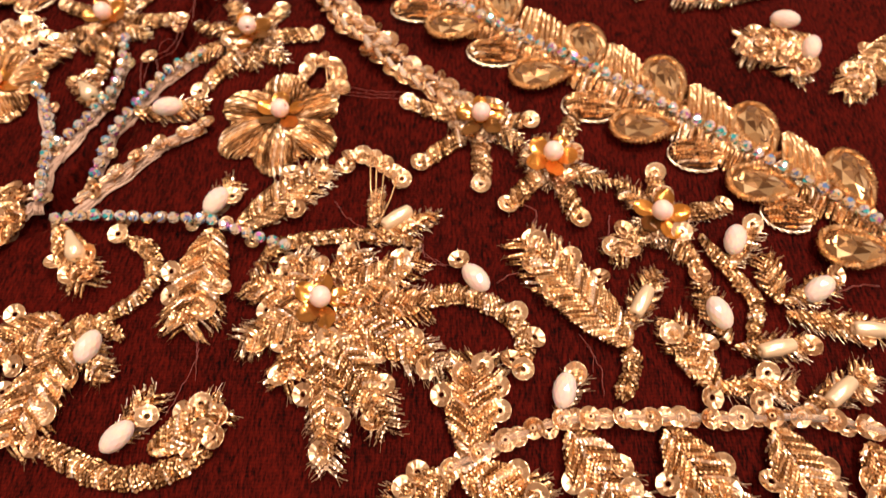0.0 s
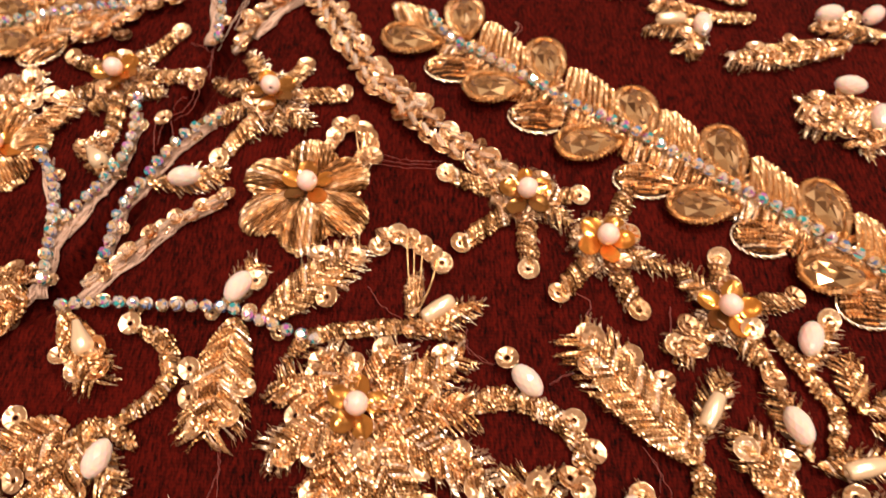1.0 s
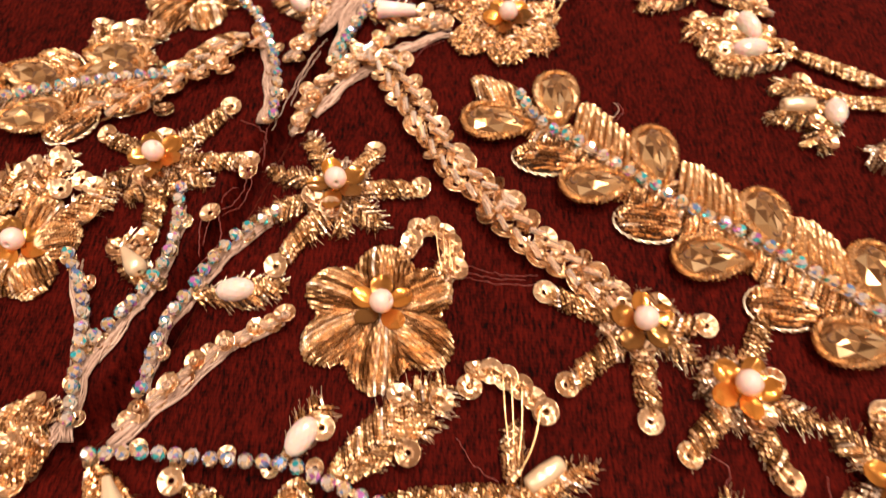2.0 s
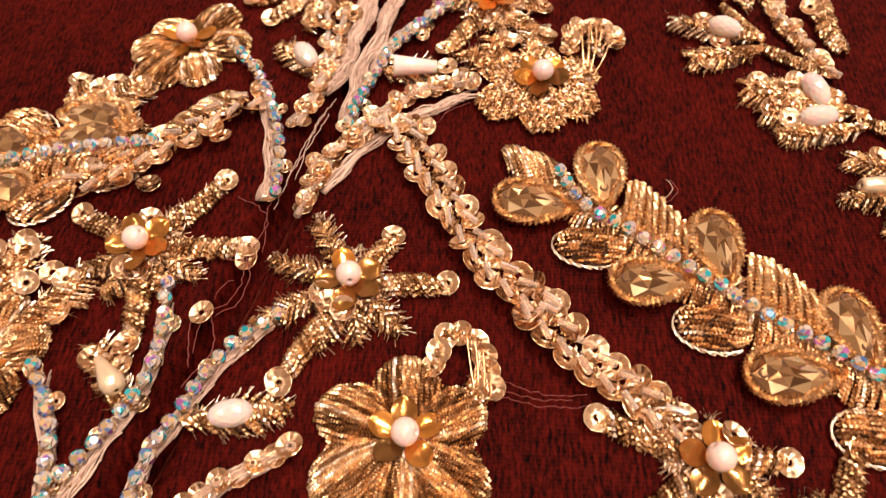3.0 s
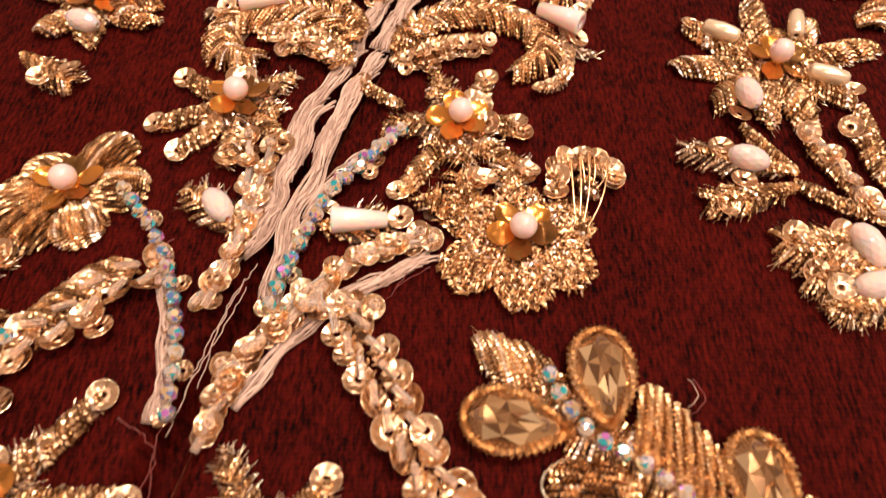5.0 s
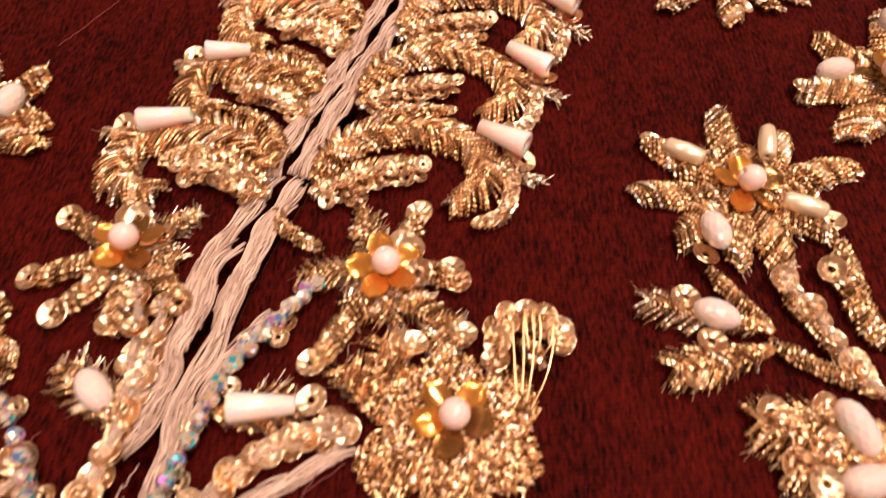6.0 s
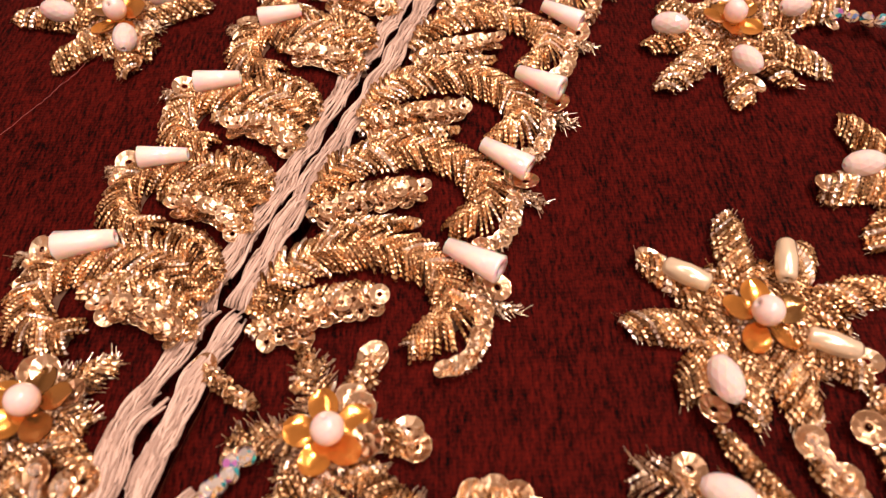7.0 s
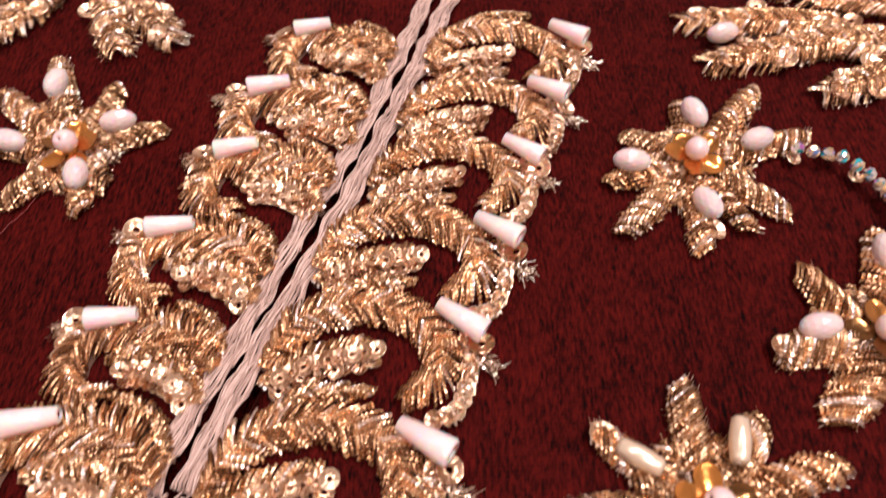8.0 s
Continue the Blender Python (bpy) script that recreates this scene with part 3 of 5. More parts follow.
def bead(parent, data, p, q, z=2.6, label="", size=1.0):
    """A long bead sewn on between p and q."""
    p, q = np.asarray(p, float), np.asarray(q, float)
    a = math.atan2(q[1] - p[1], q[0] - p[0])
    m = (p + q) / 2
    return put(data.name.split(".")[0], data, parent, spun(m[0], m[1], z, a, radians(jit(6)), jit(1.5)) @ Matrix.Scale(size, 4), label)


def bead_at(parent, data, c, deg, z=2.6, label="", size=1.0):
    a = radians(deg)
    return bead(parent, data, (c[0] - math.cos(a), c[1] - math.sin(a)), (c[0] + math.cos(a), c[1] + math.sin(a)), z, label, size)


def silk(parent, pts, w, n, z=0.4, name="silk_strip", wave=0.45):
    """A flat bundle of silk threads."""
    c, run = even(pts, 0.9)
    t, nn = sides_of(c)
    s = Shape()
    n = int(n * 1.75)
    u = np.linspace(0, run, len(c))
    sway, beat = rng.uniform(0, 6.3), rng.uniform(0.65, 0.85)
    for k in range(n):
        q = (k + 0.5) / n * 2 - 1
        at = int(rng.integers(0, 3))
        while at < len(c) - 3:
            to = min(len(c), at + int(rng.integers(6, 12)))
            i = np.arange(at, to)
            ph = sway + jit(0.5)
            off = q * w * (0.94 + 0.17 * np.sin(u[i] * beat + sway)) + wave * 0.45 * np.sin(u[i] * beat * 0.7 + ph) + jit(0.12)
            pts3 = c[i] + nn[i] * off[:, None]
            rise = np.sin(np.linspace(0, math.pi, len(i))) ** 0.5
            pts3[:, 2] = z - 0.2 + (0.75 * (1 - 0.7 * q * q) + rng.uniform(0, 0.2)) * rise
            s.tube(pts3, 0.17 * rng.uniform(0.85, 1.15), 5)
            at = to - 2
    for k in range(int(run / 2.2)):
        i = int(rng.integers(1, max(2, len(c) - 4)))
        q = rng.uniform(-0.8, 0.8) * w
        j = min(len(c) - 1, i + int(rng.integers(3, 6)))
        p0, p1 = c[i] + nn[i] * q, c[j] + nn[j] * (q + jit(0.9))
        s.tube([(*p0[:2], z + 0.3), (*((p0 + p1) / 2)[:2], z + 0.95), (*p1[:2], z + 0.3)], 0.17, 5)
    part(name, s, THREAD, parent)


def stones_on(parent, pts, gap=2.55, z=2.0):
    """Cut crystals threaded one behind the other."""
    c, run = even(pts, gap)
    t, n = sides_of(c)
    for i in range(len(c)):
        a = math.atan2(t[i][1], t[i][0])
        put("rhinestone", RHINESTONE, parent, spun(c[i][0] + jit(0.12), c[i][1] + jit(0.12), z + 0.5 + jit(0.1), a + jit(0.4), jit(0.35), jit(0.35)) @ Matrix.Scale(1.16, 4))


def bead_chain(parent, pts, z=1.3, gap=4.4, seq=True):
    """Bugle beads and sequins sewn on by turns."""
    c, run = even(pts, gap)
    for i in range(len(c) - 1):
        p, q = c[i], c[i + 1]
        d = (q - p) / (np.linalg.norm(q - p) + 1e-9)
        a = math.atan2(d[1], d[0])
        if seq:
            put("sequin", SEQ, parent, spun(p[0] + jit(0.3), p[1] + jit(0.3), z + 0.55, a + jit(1.5), radians(jit(28)), jit(0.3)) @ Matrix.Scale(rng.uniform(0.85, 1.0), 4))
            w = (p + q) / 2
            put("sequin", SEQ_SMALL, parent, spun(w[0] + jit(0.5), w[1] + jit(0.5), z - 0.35, a + jit(1.5), radians(jit(20)), jit(0.2)) @ Matrix.Scale(1.2, 4))
            put("seed_bead", SEED_GOLD if i % 2 else SEED, parent, spun(p[0], p[1], z + 1.1, a + jit(0.3), radians(80 + jit(15))) @ Matrix.Scale(0.8, 4))
        put("bugle_bead", BUGLE, parent, spun(*((p + q) / 2)[:2], z + 0.35, a + jit(0.15), radians(jit(8)), jit(1.5)) @ Matrix.Scale(1.12, 4))


def sequin_rope(parent, pts, gap=1.9, wide=1.95):
    """Overlapping sequins to both sides of a line, each held by a slanting bugle bead."""
    c, run = even(pts, gap)
    t, n = sides_of(c)
    for i in range(len(c)):
        side = 1 if i % 2 else -1
        p = c[i] + n[i] * side * wide
        a = math.atan2(t[i][1], t[i][0])
        put("sequin", SEQ, parent, spun(p[0] + jit(0.5), p[1] + jit(0.5), 1.1 + 0.15 * (i % 3), a + side * 1.2 + jit(0.5), radians(-20 + jit(24)), jit(0.4)) @ Matrix.Scale(rng.uniform(1.02, 1.22), 4))
        q = p + (-t[i] * 1.5 - n[i] * side * 1.0)
        bead(parent, BUGLE, p + t[i] * 0.3, q - t[i] * 0.9, 2.25)
    s = Shape()
    for i in range(len(c)):
        for k in range(2):
            side = 1 if k else -1
            p = c[i] + t[i] * (k * gap * 0.5)
            s.strand((*p[:2], 1.6), (*(p + n[i] * side * rng.uniform(1.4, 2.4) + t[i] * 1.3)[:2], 0.6), 0.3, 0.32)
    part("stitching", s, GOLD, parent)


def gem(parent, at, deg, size=1.0):
    """A pear-shaped crystal in a coiled wire rim."""
    m = spun(at[0], at[1], 0.7, radians(deg), jit(0.06), jit(0.06)) @ Matrix.Scale(size, 4)
    s = put("stone", STONE_DATA, parent, m, "pear-shaped champagne crystal")
    put("foil_back", FOIL_DATA, parent, m)
    put("coil_rim", RIM_DATA, parent, m, "coiled gold wire rim")
    for x in (-4.1, 3.3):
        put("sewing_eye", EYE, parent, m @ Matrix.Translation((x, 0, 2.05)) @ Matrix.Rotation(radians(-90), 4, "Y"))
    return s


def stray(parent, pts, z=0.6, mat=None, r=0.07):
    c, run = even(pts, 0.8)
    c[1:-1, :2] += rng.uniform(-0.22, 0.22, (len(c) - 2, 2))
    u = np.linspace(0, math.pi, len(c))
    c[:, 2] = 0.25 + z * np.sin(u)
    s = Shape()
    s.tube(c, r, 4)
    part("loose_thread", s, mat or REDTHREAD, parent)


# ---- setting ----
def slab(name, x0, x1, y0, y1, z0, z1, mat, label, category):
    bm = bmesh.new()
    bmesh.ops.create_cube(bm, size=1)
    for v in bm.verts:
        v.co = ((x0 + x1) / 2 + v.co.x * (x1 - x0), (y0 + y1) / 2 + v.co.y * (y1 - y0), (z0 + z1) / 2 + v.co.z * (z1 - z0))
    data = bpy.data.meshes.new(name)
    bm.to_mesh(data)
    bm.free()
    data.materials.append(mat)
    return tagged(new(name, data), label, category, kind="structure")


slab("floor", -1.9, 1.9, -1.9, 2.1, -0.08, -0.012, WOODFLOOR, "dark plain floor beneath the spread cloth", "floor")
# Walls and ceiling stay out of view, added to reflect fill onto the gold.
slab("wall_north", -2.0, 2.0, 2.1, 2.2, -0.08, 2.6, PLASTER, "plain warm plaster wall, unseen, added for bounced light", "wall")
slab("wall_south", -2.0, 2.0, -2.0, -1.9, -0.08, 2.6, PLASTER, "plain warm plaster wall, unseen, added for bounced light", "wall")
slab("wall_east", 1.9, 2.0, -1.9, 2.1, -0.08, 2.6, PLASTER, "plain warm plaster wall, unseen, added for bounced light", "wall")
slab("wall_west", -2.0, -1.9, -1.9, 2.1, -0.08, 2.6, PLASTER, "plain warm plaster wall, unseen, added for bounced light", "wall")
slab("ceiling", -2.0, 2.0, -2.0, 2.2, 2.6, 2.7, PLASTER, "plain warm plaster ceiling, unseen, added for bounced light", "ceiling")


SEAM = [(-78.0, 58.9), (-72.0, 67.3), (-66.6, 79.0), (-61.9, 93.5), (-57.0, 108.5), (-53.2, 122.5), (-51.0, 128.0), (-47.6, 139.3), (-43.8, 150.8), (-41.4, 162.0), (-39.4, 170.7), (-35.9, 180.7), (-31.1, 192.1), (-24.9, 207.0), (-20.0, 220.5), (-10.6, 244.0), (5.0, 288.0)]


def cloth():
    """A velvet sheet with a faint swell and a sunken seam, fine in the middle and coarse outside."""
    inner = np.linspace(-0.13, 0.13, 190)
    seam, length = even(SEAM, 1.0)
    seam = seam[:, :2] * MM
    xs = np.r_[np.linspace(-0.7, -0.14, 22), inner, np.linspace(0.14, 0.7, 22)]
    ys = np.r_[np.linspace(-0.6, -0.05, 20), np.linspace(-0.04, 0.33, 270), np.linspace(0.345, 0.9, 20)]
    v, f = [], []
    for y in ys:
        for x in xs:
            q = noise.noise((x * 28, y * 28, 0.3)) * 0.00035 + noise.noise((x * 70, y * 70, 4.0)) * 0.00012
            if -0.09 < x < 0.02 and 0.04 < y < 0.3:
                away = np.hypot(seam[:, 0] - x, seam[:, 1] - y)
                k = int(away.argmin())
                q -= 0.0075 * math.exp(-(away[k] / 0.0024) ** 2) * min(1.0, k / 10, (len(seam) - 1 - k) / 10)
            v.append((x, y, q - 0.0002))
    n, m = len(xs), len(ys)
    for j in range(m - 1):
        for i in range(n - 1):
            f.append((j * n + i, j * n + i + 1, (j + 1) * n + i + 1, (j + 1) * n + i))
    rim = [i for i in range(n)] + [j * n + n - 1 for j in range(1, m)] + [(m - 1) * n + i for i in range(n - 2, -1, -1)] + [j * n for j in range(m - 2, 0, -1)]
    k = len(v)
    for i in rim:
        v.append((v[i][0], v[i][1], -0.012))
    for a in range(len(rim)):
        b = (a + 1) % len(rim)
        f.append((rim[a], k + a, k + b, rim[b]))
    data = bpy.data.meshes.new("velvet_cloth")
    data.from_pydata(v, [], f)
    data.polygons.foreach_set("use_smooth", [True] * len(data.polygons))
    data.materials.append(VELVET)
    return tagged(new("velvet_cloth", data), "deep maroon velvet cloth with brushed nap and a sunken seam", "fabric", kind="structure")


cloth()


# ---- the feathered plume with its silk midrib ----
def moved(pts, o, b, o2, b2, flip=False):
    """Carries points from the span o-b to the span o2-b2."""
    z0, z1 = complex(*o), complex(*b)
    w0, w1 = complex(*o2), complex(*b2)
    out = []
    for p in pts:
        q = (complex(*p) - z0) / (z1 - z0)
        if flip:
            q = q.conjugate()
        w = w0 + q * (w1 - w0)
        out.append((w.real, w.imag))
    return out


FROND_O, FROND_B = (-23.3, 204.4), (5.5, 211.7)
FROND_TOP = [(-22.8, 205.7), (-17.4, 212.8), (-8.2, 215.1), (0.2, 211.6), (2.5, 205.1), (-2.6, 200.6)]
FROND_LOW = [(-22.8, 203.4), (-16.2, 206.7), (-7.7, 208.5)]
FROND_TOPLEAF = [(-20.5, 209.9), (-11.6, 218.4), (-1.7, 219.0)]
FROND_RIM = [(6.3, 210.1), (6.3, 204.0), (4.3, 198.8), (1.2, 197.5)]
FROND_TIP = [(4.1, 207.6), (10.5, 204.8)]
FROND_BEAD = [(2.4, 213.7), (8.5, 209.5)]
FROND_DISC = [(8.2, 208.0)]


LEFT_O, LEFT_B = (-33.4, 188.1), (-51.7, 198.5)
LEFT_TOP = [(-34.3, 189.8), (-38.5, 195.5), (-45.8, 197.8), (-54.1, 196.8), (-57.2, 192.1), (-56.2, 187.5), (-51.6, 185.4)]
LEFT_LOW = [(-35.1, 185.0), (-38.8, 188.3), (-43.2, 190.6), (-47.6, 190.8)]
LEFT_UP = [(-33.1, 193.1), (-36.9, 199.5), (-42.1, 202.3)]
LEFT_RIM = [(-59.2, 196.5), (-59.5, 192.2), (-58.3, 188.0), (-55.0, 184.9)]
LEFT_TIP = [(-57.6, 198.3), (-62.1, 197.3)]
LEFT_BEAD = [(-48.0, 199.1), (-55.5, 197.9)]
LEFT_DISC = [(-58.3, 198.5)]
SHAPES = {False: (FROND_O, FROND_B, FROND_TOP, FROND_LOW, FROND_TOPLEAF, FROND_RIM, FROND_TIP, FROND_BEAD, FROND_DISC, 4.9, 4.4),
          True: (LEFT_O, LEFT_B, LEFT_TOP, LEFT_LOW, LEFT_UP, LEFT_RIM, LEFT_TIP, LEFT_BEAD, LEFT_DISC, 6.6, 5.8)}


def frond(o, b, west, label):
    o1, b1, top, low, up, rim, tip, cone, disc, w0, w1 = SHAPES[west]
    k = abs(complex(*b) - complex(*o)) / abs(complex(*b1) - complex(*o1))
    f = thing("plume_frond", o, label, "embroidery", "fronds of the plume")

    def to(pts):
        return moved(pts, o1, b1, o, b)

    band(f, to(top), w0 * k, w1 * k, ANTIQUE, lean=44, r=0.33, step=0.52, high=2.3)
    band(f, to(low), (4.3 if west else 3.4) * k, (3.6 if west else 2.9) * k, GOLD, lean=50, step=0.6, high=1.5, name="under_scroll")
    band(f, to(up), 3.3 * k, 2.4 * k, GOLD, lean=28, step=0.7, high=1.6, name="upper_scroll")
    if west:
        band(f, to([(-36.0, 187.5), (-40.8, 192.6), (-46.5, 194.2), (-51.5, 192.2)]), 3.4 * k, 2.8 * k, GOLD, lean=40, high=1.5, name="inner_scroll")
    c, run = even(to(low), 1.7)
    t, n = sides_of(c)
    s = 1 if west else -1
    for i in range(1, len(c)):
        sequin(f, c[i] + n[i] * s * 2.4 * k, 1.1, 30, True)
        sequin(f, c[i] + n[i] * s * 1.1 * k + t[i], 2.0, 30, True)
    c, run = even(to(rim), 1.7)
    for q in c:
        sequin(f, q, 1.3, 35, True)
    band(f, to(rim), 1.7 * k, 1.5 * k, SILVER, lean=50, step=0.6, high=1.1, name="rim_scroll")
    p, q = to(tip)
    leaf(f, p, q, 1.5 * k, SILVER, lean=30, name="tip")
    p, q = to(cone)
    bead(f, CONE, p, q, 3.5, "ivory cone bead", k)
    sequin(f, to(disc)[0], 1.8, 30)
    return f


RIGHT = "curled gold purl frond with an ivory cone bead at its tip"
for o, b in (((-29.4, 186.6), (0.1, 194.6)), ((-23.3, 204.4), (5.5, 211.7)), ((-17.1, 220.4), (11.9, 227.0)),
             ((-9.1, 235.6), (17.2, 242.9)), ((-4.4, 249.0), (23.0, 256.8)), ((0.6, 265.1), (28.5, 271.6))):
    frond(o, b, False, RIGHT)
for o, b in (((-33.4, 188.1), (-51.7, 198.5)), ((-28.7, 203.6), (-44.3, 213.3)), ((-22.9, 218.8), (-38.9, 228.9)),
             ((-14.4, 235.2), (-30.8, 244.6)), ((-9.3, 249.8), (-26.9, 259.1)), ((-4.5, 265.2), (-20.2, 274.4))):
    frond(o, b, True, RIGHT)

rib = thing("plume_midrib", (-27.8, 202.1), "beige silk thread midrib split along the middle", "embroidery")
silk(rib, [(7.4, 288.1), (-0.3, 266.6), (-8.4, 244.6), (-13.1, 232.9), (-17.9, 221.4), (-23.0, 210.3), (-27.7, 198.4), (-31.0, 189.4)], 1.75, 10)
silk(rib, [(2.7, 288.3), (-4.7, 266.8), (-12.6, 244.8), (-17.9, 233.1), (-22.6, 221.5), (-27.7, 208.7), (-32.8, 197.4), (-35.5, 189.5)], 1.65, 10)
silk(rib, [(-30.1, 189.3), (-32.0, 185.7), (-35.2, 178.3), (-36.8, 172.8), (-39.0, 166.5)], 1.5, 8)
silk(rib, [(-34.3, 189.8), (-36.5, 185.0), (-39.6, 179.8), (-42.4, 172.9), (-42.6, 167.2)], 1.4, 8)

# silk branches below the plume
net = thing("silk_branches", (-40.2, 163.0), "beige silk thread branches spreading below the plume", "embroidery")
for pts, w, n in (([(-32.3, 184.6), (-34.8, 178.3), (-37.2, 171.9), (-39.3, 162.1), (-42.1, 154.1), (-42.6, 147.6), (-43.2, 140.1)], 1.5, 10),
                  ([(-38.7, 178.3), (-41.2, 174.0), (-42.3, 166.9), (-44.7, 161.2), (-44.1, 157.6), (-46.8, 150.8), (-49.1, 147.6)], 1.6, 10),
                  ([(-31.4, 166.9), (-35.4, 162.1), (-39.8, 154.1)], 1.2, 7),
                  ([(-42.6, 175.0), (-43.5, 166.8), (-43.9, 161.2)], 1.3, 8),
                  ([(-43.5, 158.4), (-45.7, 155.8), (-50.3, 154.1)], 1.0, 7),
                  ([(-59.2, 148.3), (-56.7, 139.7), (-55.1, 131.7), (-55.3, 124.3)], 1.3, 8),
                  ([(-37.6, 157.1), (-41.3, 148.8), (-43.0, 141.1)], 1.0, 6),
                  ([(-19.8, 148.9), (-27.7, 144.8), (-35.1, 139.8), (-39.8, 135.1), (-46.0, 126.4)], 1.1, 7),
                  ([(-82.5, 93.7), (-78.4, 83.4), (-75.5, 74.0), (-74.8, 63.7)], 1.2, 8),
                  ([(-66.7, 105.4), (-66.8, 93.0), (-72.6, 79.7), (-75.8, 72.2)], 1.15, 8),
                  ([(-49.0, 103.3), (-54.4, 98.8), (-60.6, 89.0), (-64.7, 79.0), (-65.0, 71.7)], 1.15, 8),
                  ([(-45.2, 83.9), (-53.4, 78.9), (-60.5, 70.9), (-67.9, 63.1)], 1.15, 8),
                  ([(-75.9, 67.0), (-78.2, 61.1), (-81.8, 57.1)], 1.4, 8)):
    silk(net, pts, w, n)


def crystal_stem(name, pts, label):
    s = thing(name, pts[0], label, "bead string", "crystal stems")
    stones_on(s, pts)
    c, run = even(pts, 6.2)
    t, n = sides_of(c)
    for i in range(len(c)):
        q = c[i] + n[i] * (0.9 if i % 2 else -0.9)
        sequin(s, (q[0] + jit(0.3), q[1] + jit(0.3)), 0.9, 20, True)
    return s


STEM = "row of iridescent cut crystals on beige silk thread"
for pts in ([(-69.6, 61.6), (-61.2, 62.2), (-51.1, 61.5), (-41.1, 61.2), (-33.9, 58.6), (-24.8, 55.6)],
            [(-82.7, 94.2), (-77.6, 85.5), (-75.6, 75.9), (-74.2, 66.6)],
            [(-66.5, 107.8), (-65.8, 95.2), (-69.6, 85.7), (-74.0, 79.7)],
            [(-49.0, 103.3), (-55.2, 98.2), (-59.8, 90.0), (-63.5, 81.4), (-64.4, 71.7)],
            [(-66.3, 158.1), (-58.6, 147.7), (-54.2, 135.7), (-53.0, 124.9)],
            [(-26.4, 169.6), (-35.0, 160.3), (-40.6, 146.6), (-42.7, 139.6)],
            [(-27.9, 168.9), (-31.5, 163.5), (-35.8, 158.5)]):
    crystal_stem("crystal_stem", pts, STEM)


def chain(pts, seq=True, gap=5.0):
    s = thing("bead_stem", pts[0], "stem of champagne bugle beads and small sequins", "bead string", "bead stems")
    bead_chain(s, pts, gap=gap, seq=seq)
    return s


chain([(-44.4, 84.1), (-54.6, 78.4), (-60.6, 72.2), (-67.9, 64.9)])
chain([(-21.2, 150.0), (-29.6, 148.0), (-38.0, 142.3), (-43.8, 134.0), (-47.6, 125.0)])
chain([(-23.1, 151.2), (-31.0, 147.6), (-37.4, 140.8), (-40.9, 136.6), (-45.0, 133.2), (-47.5, 129.4)])
chain([(-46.3, 167.0), (-47.5, 154.4), (-49.7, 145.2), (-51.7, 138.8)])
chain([(-49.9, 168.8), (-48.8, 160.2), (-48.6, 150.8), (-50.6, 144.5), (-53.5, 138.7)])
chain([(-47.6, 131.4), (-47.7, 124.3), (-49.2, 120.3)], gap=4)
chain([(-28.8, 139.8), (-37.9, 139.7), (-44.5, 133.6), (-48.3, 125.0)])


# ---- flowers ----
def star_flower(c, tips, label, turn=0.0, mat=None, half=2.2, z=2.2):
    f = thing("star_flower", c, label, "embroidered flower", "flowers with a foil cup and pearl")
    s = Shape()
    padding(s, (c[0] - 4, c[1]), (c[0] + 4, c[1]), 3.6, 1.5)
    part("padding", s, PAD, f)
    for t in tips:
        end = True
        if len(t) == 3:
            end = False
        d = np.asarray(t[:2]) - np.asarray(c)
        p = np.asarray(c) + d / np.linalg.norm(d) * 1.5
        arm(f, tuple(p), tuple(t[:2]), half, mat or GOLD, end)
    for k in range(12):
        a = k * math.pi / 6 + jit(0.2)
        q = rng.uniform(4.5, 6.8)
        leaf(f, (c[0] + 0.8 * math.cos(a), c[1] + 0.8 * math.sin(a)), (c[0] + q * math.cos(a), c[1] + q * math.sin(a)), 1.5, mat or SILVER, lean=40, name="ray", lift=0.25, step=0.8)
    for k in range(3):
        a = rng.uniform(0, 6.28)
        sequin(f, (c[0] + 4.6 * math.cos(a), c[1] + 4.6 * math.sin(a)), 2.2, 30)
    cap(f, c, z, turn)
    return f


def open_end(p):
    return (p[0], p[1], 0)


STAR = "gold purl star flower, sequin-tipped arms and pearl in a foil cup"
star_flower((11.6, 84.2), [(-3.2, 89.7), (-0.5, 74.4), (11.5, 69.3), (21.7, 84.6), open_end((4.4, 94.7)), open_end((19.7, 78.7))], STAR, 0.4)
star_flower((25.2, 74.3), [(31.4, 86.5), (16.4, 64.5), (29.9, 61.4), open_end((20.6, 77.5)), open_end((36.7, 68.9))], STAR, 1.1)
star_flower((44.4, 61.0), [(45.2, 71.5), (36.2, 54.8), (56.6, 63.9), open_end((36.9, 70.1)), open_end((48.5, 52.5))], STAR, 0.1)
star_flower((-39.1, 109.0), [(-33.2, 117.6), (-24.3, 109.6), (-47.8, 93.5), open_end((-46.2, 121.7)), open_end((-53.9, 101.7)), open_end((-52.8, 113.1)), open_end((-43.0, 98.0)), open_end((-36.8, 99.2)), open_end((-30.7, 101.1))], STAR, 0.7)
star_flower((-72.4, 114.5), [(-84.0, 120.3), (-61.9, 127.6), (-56.1, 114.9), (-70.8, 98.4), open_end((-82.0, 108.7)), open_end((-62.4, 109.2)), open_end((-76.4, 105.2)), open_end((-68.2, 107.2)), open_end((-67.4, 122.6))], STAR, 0.9)
star_flower((-52.4, 176.1), [(-62.5, 181.5), (-65.3, 171.8), (-44.7, 167.8), (-60.7, 166.3), open_end((-44.5, 182.8)), open_end((-52.8, 163.0)), open_end((-57.9, 171.8)), open_end((-45.8, 174.0))], STAR, 0.2)
star_flower((-17.4, 172.0), [(-8.4, 172.5), (-26.4, 158.9), (-12.8, 181.8), (-7.6, 162.6), open_end((-29.7, 171.9)), open_end((-22.8, 165.0)), open_end((-20.7, 182.3)), open_end((-17.2, 164.0)), open_end((-11.5, 165.5))], STAR, 0.5)
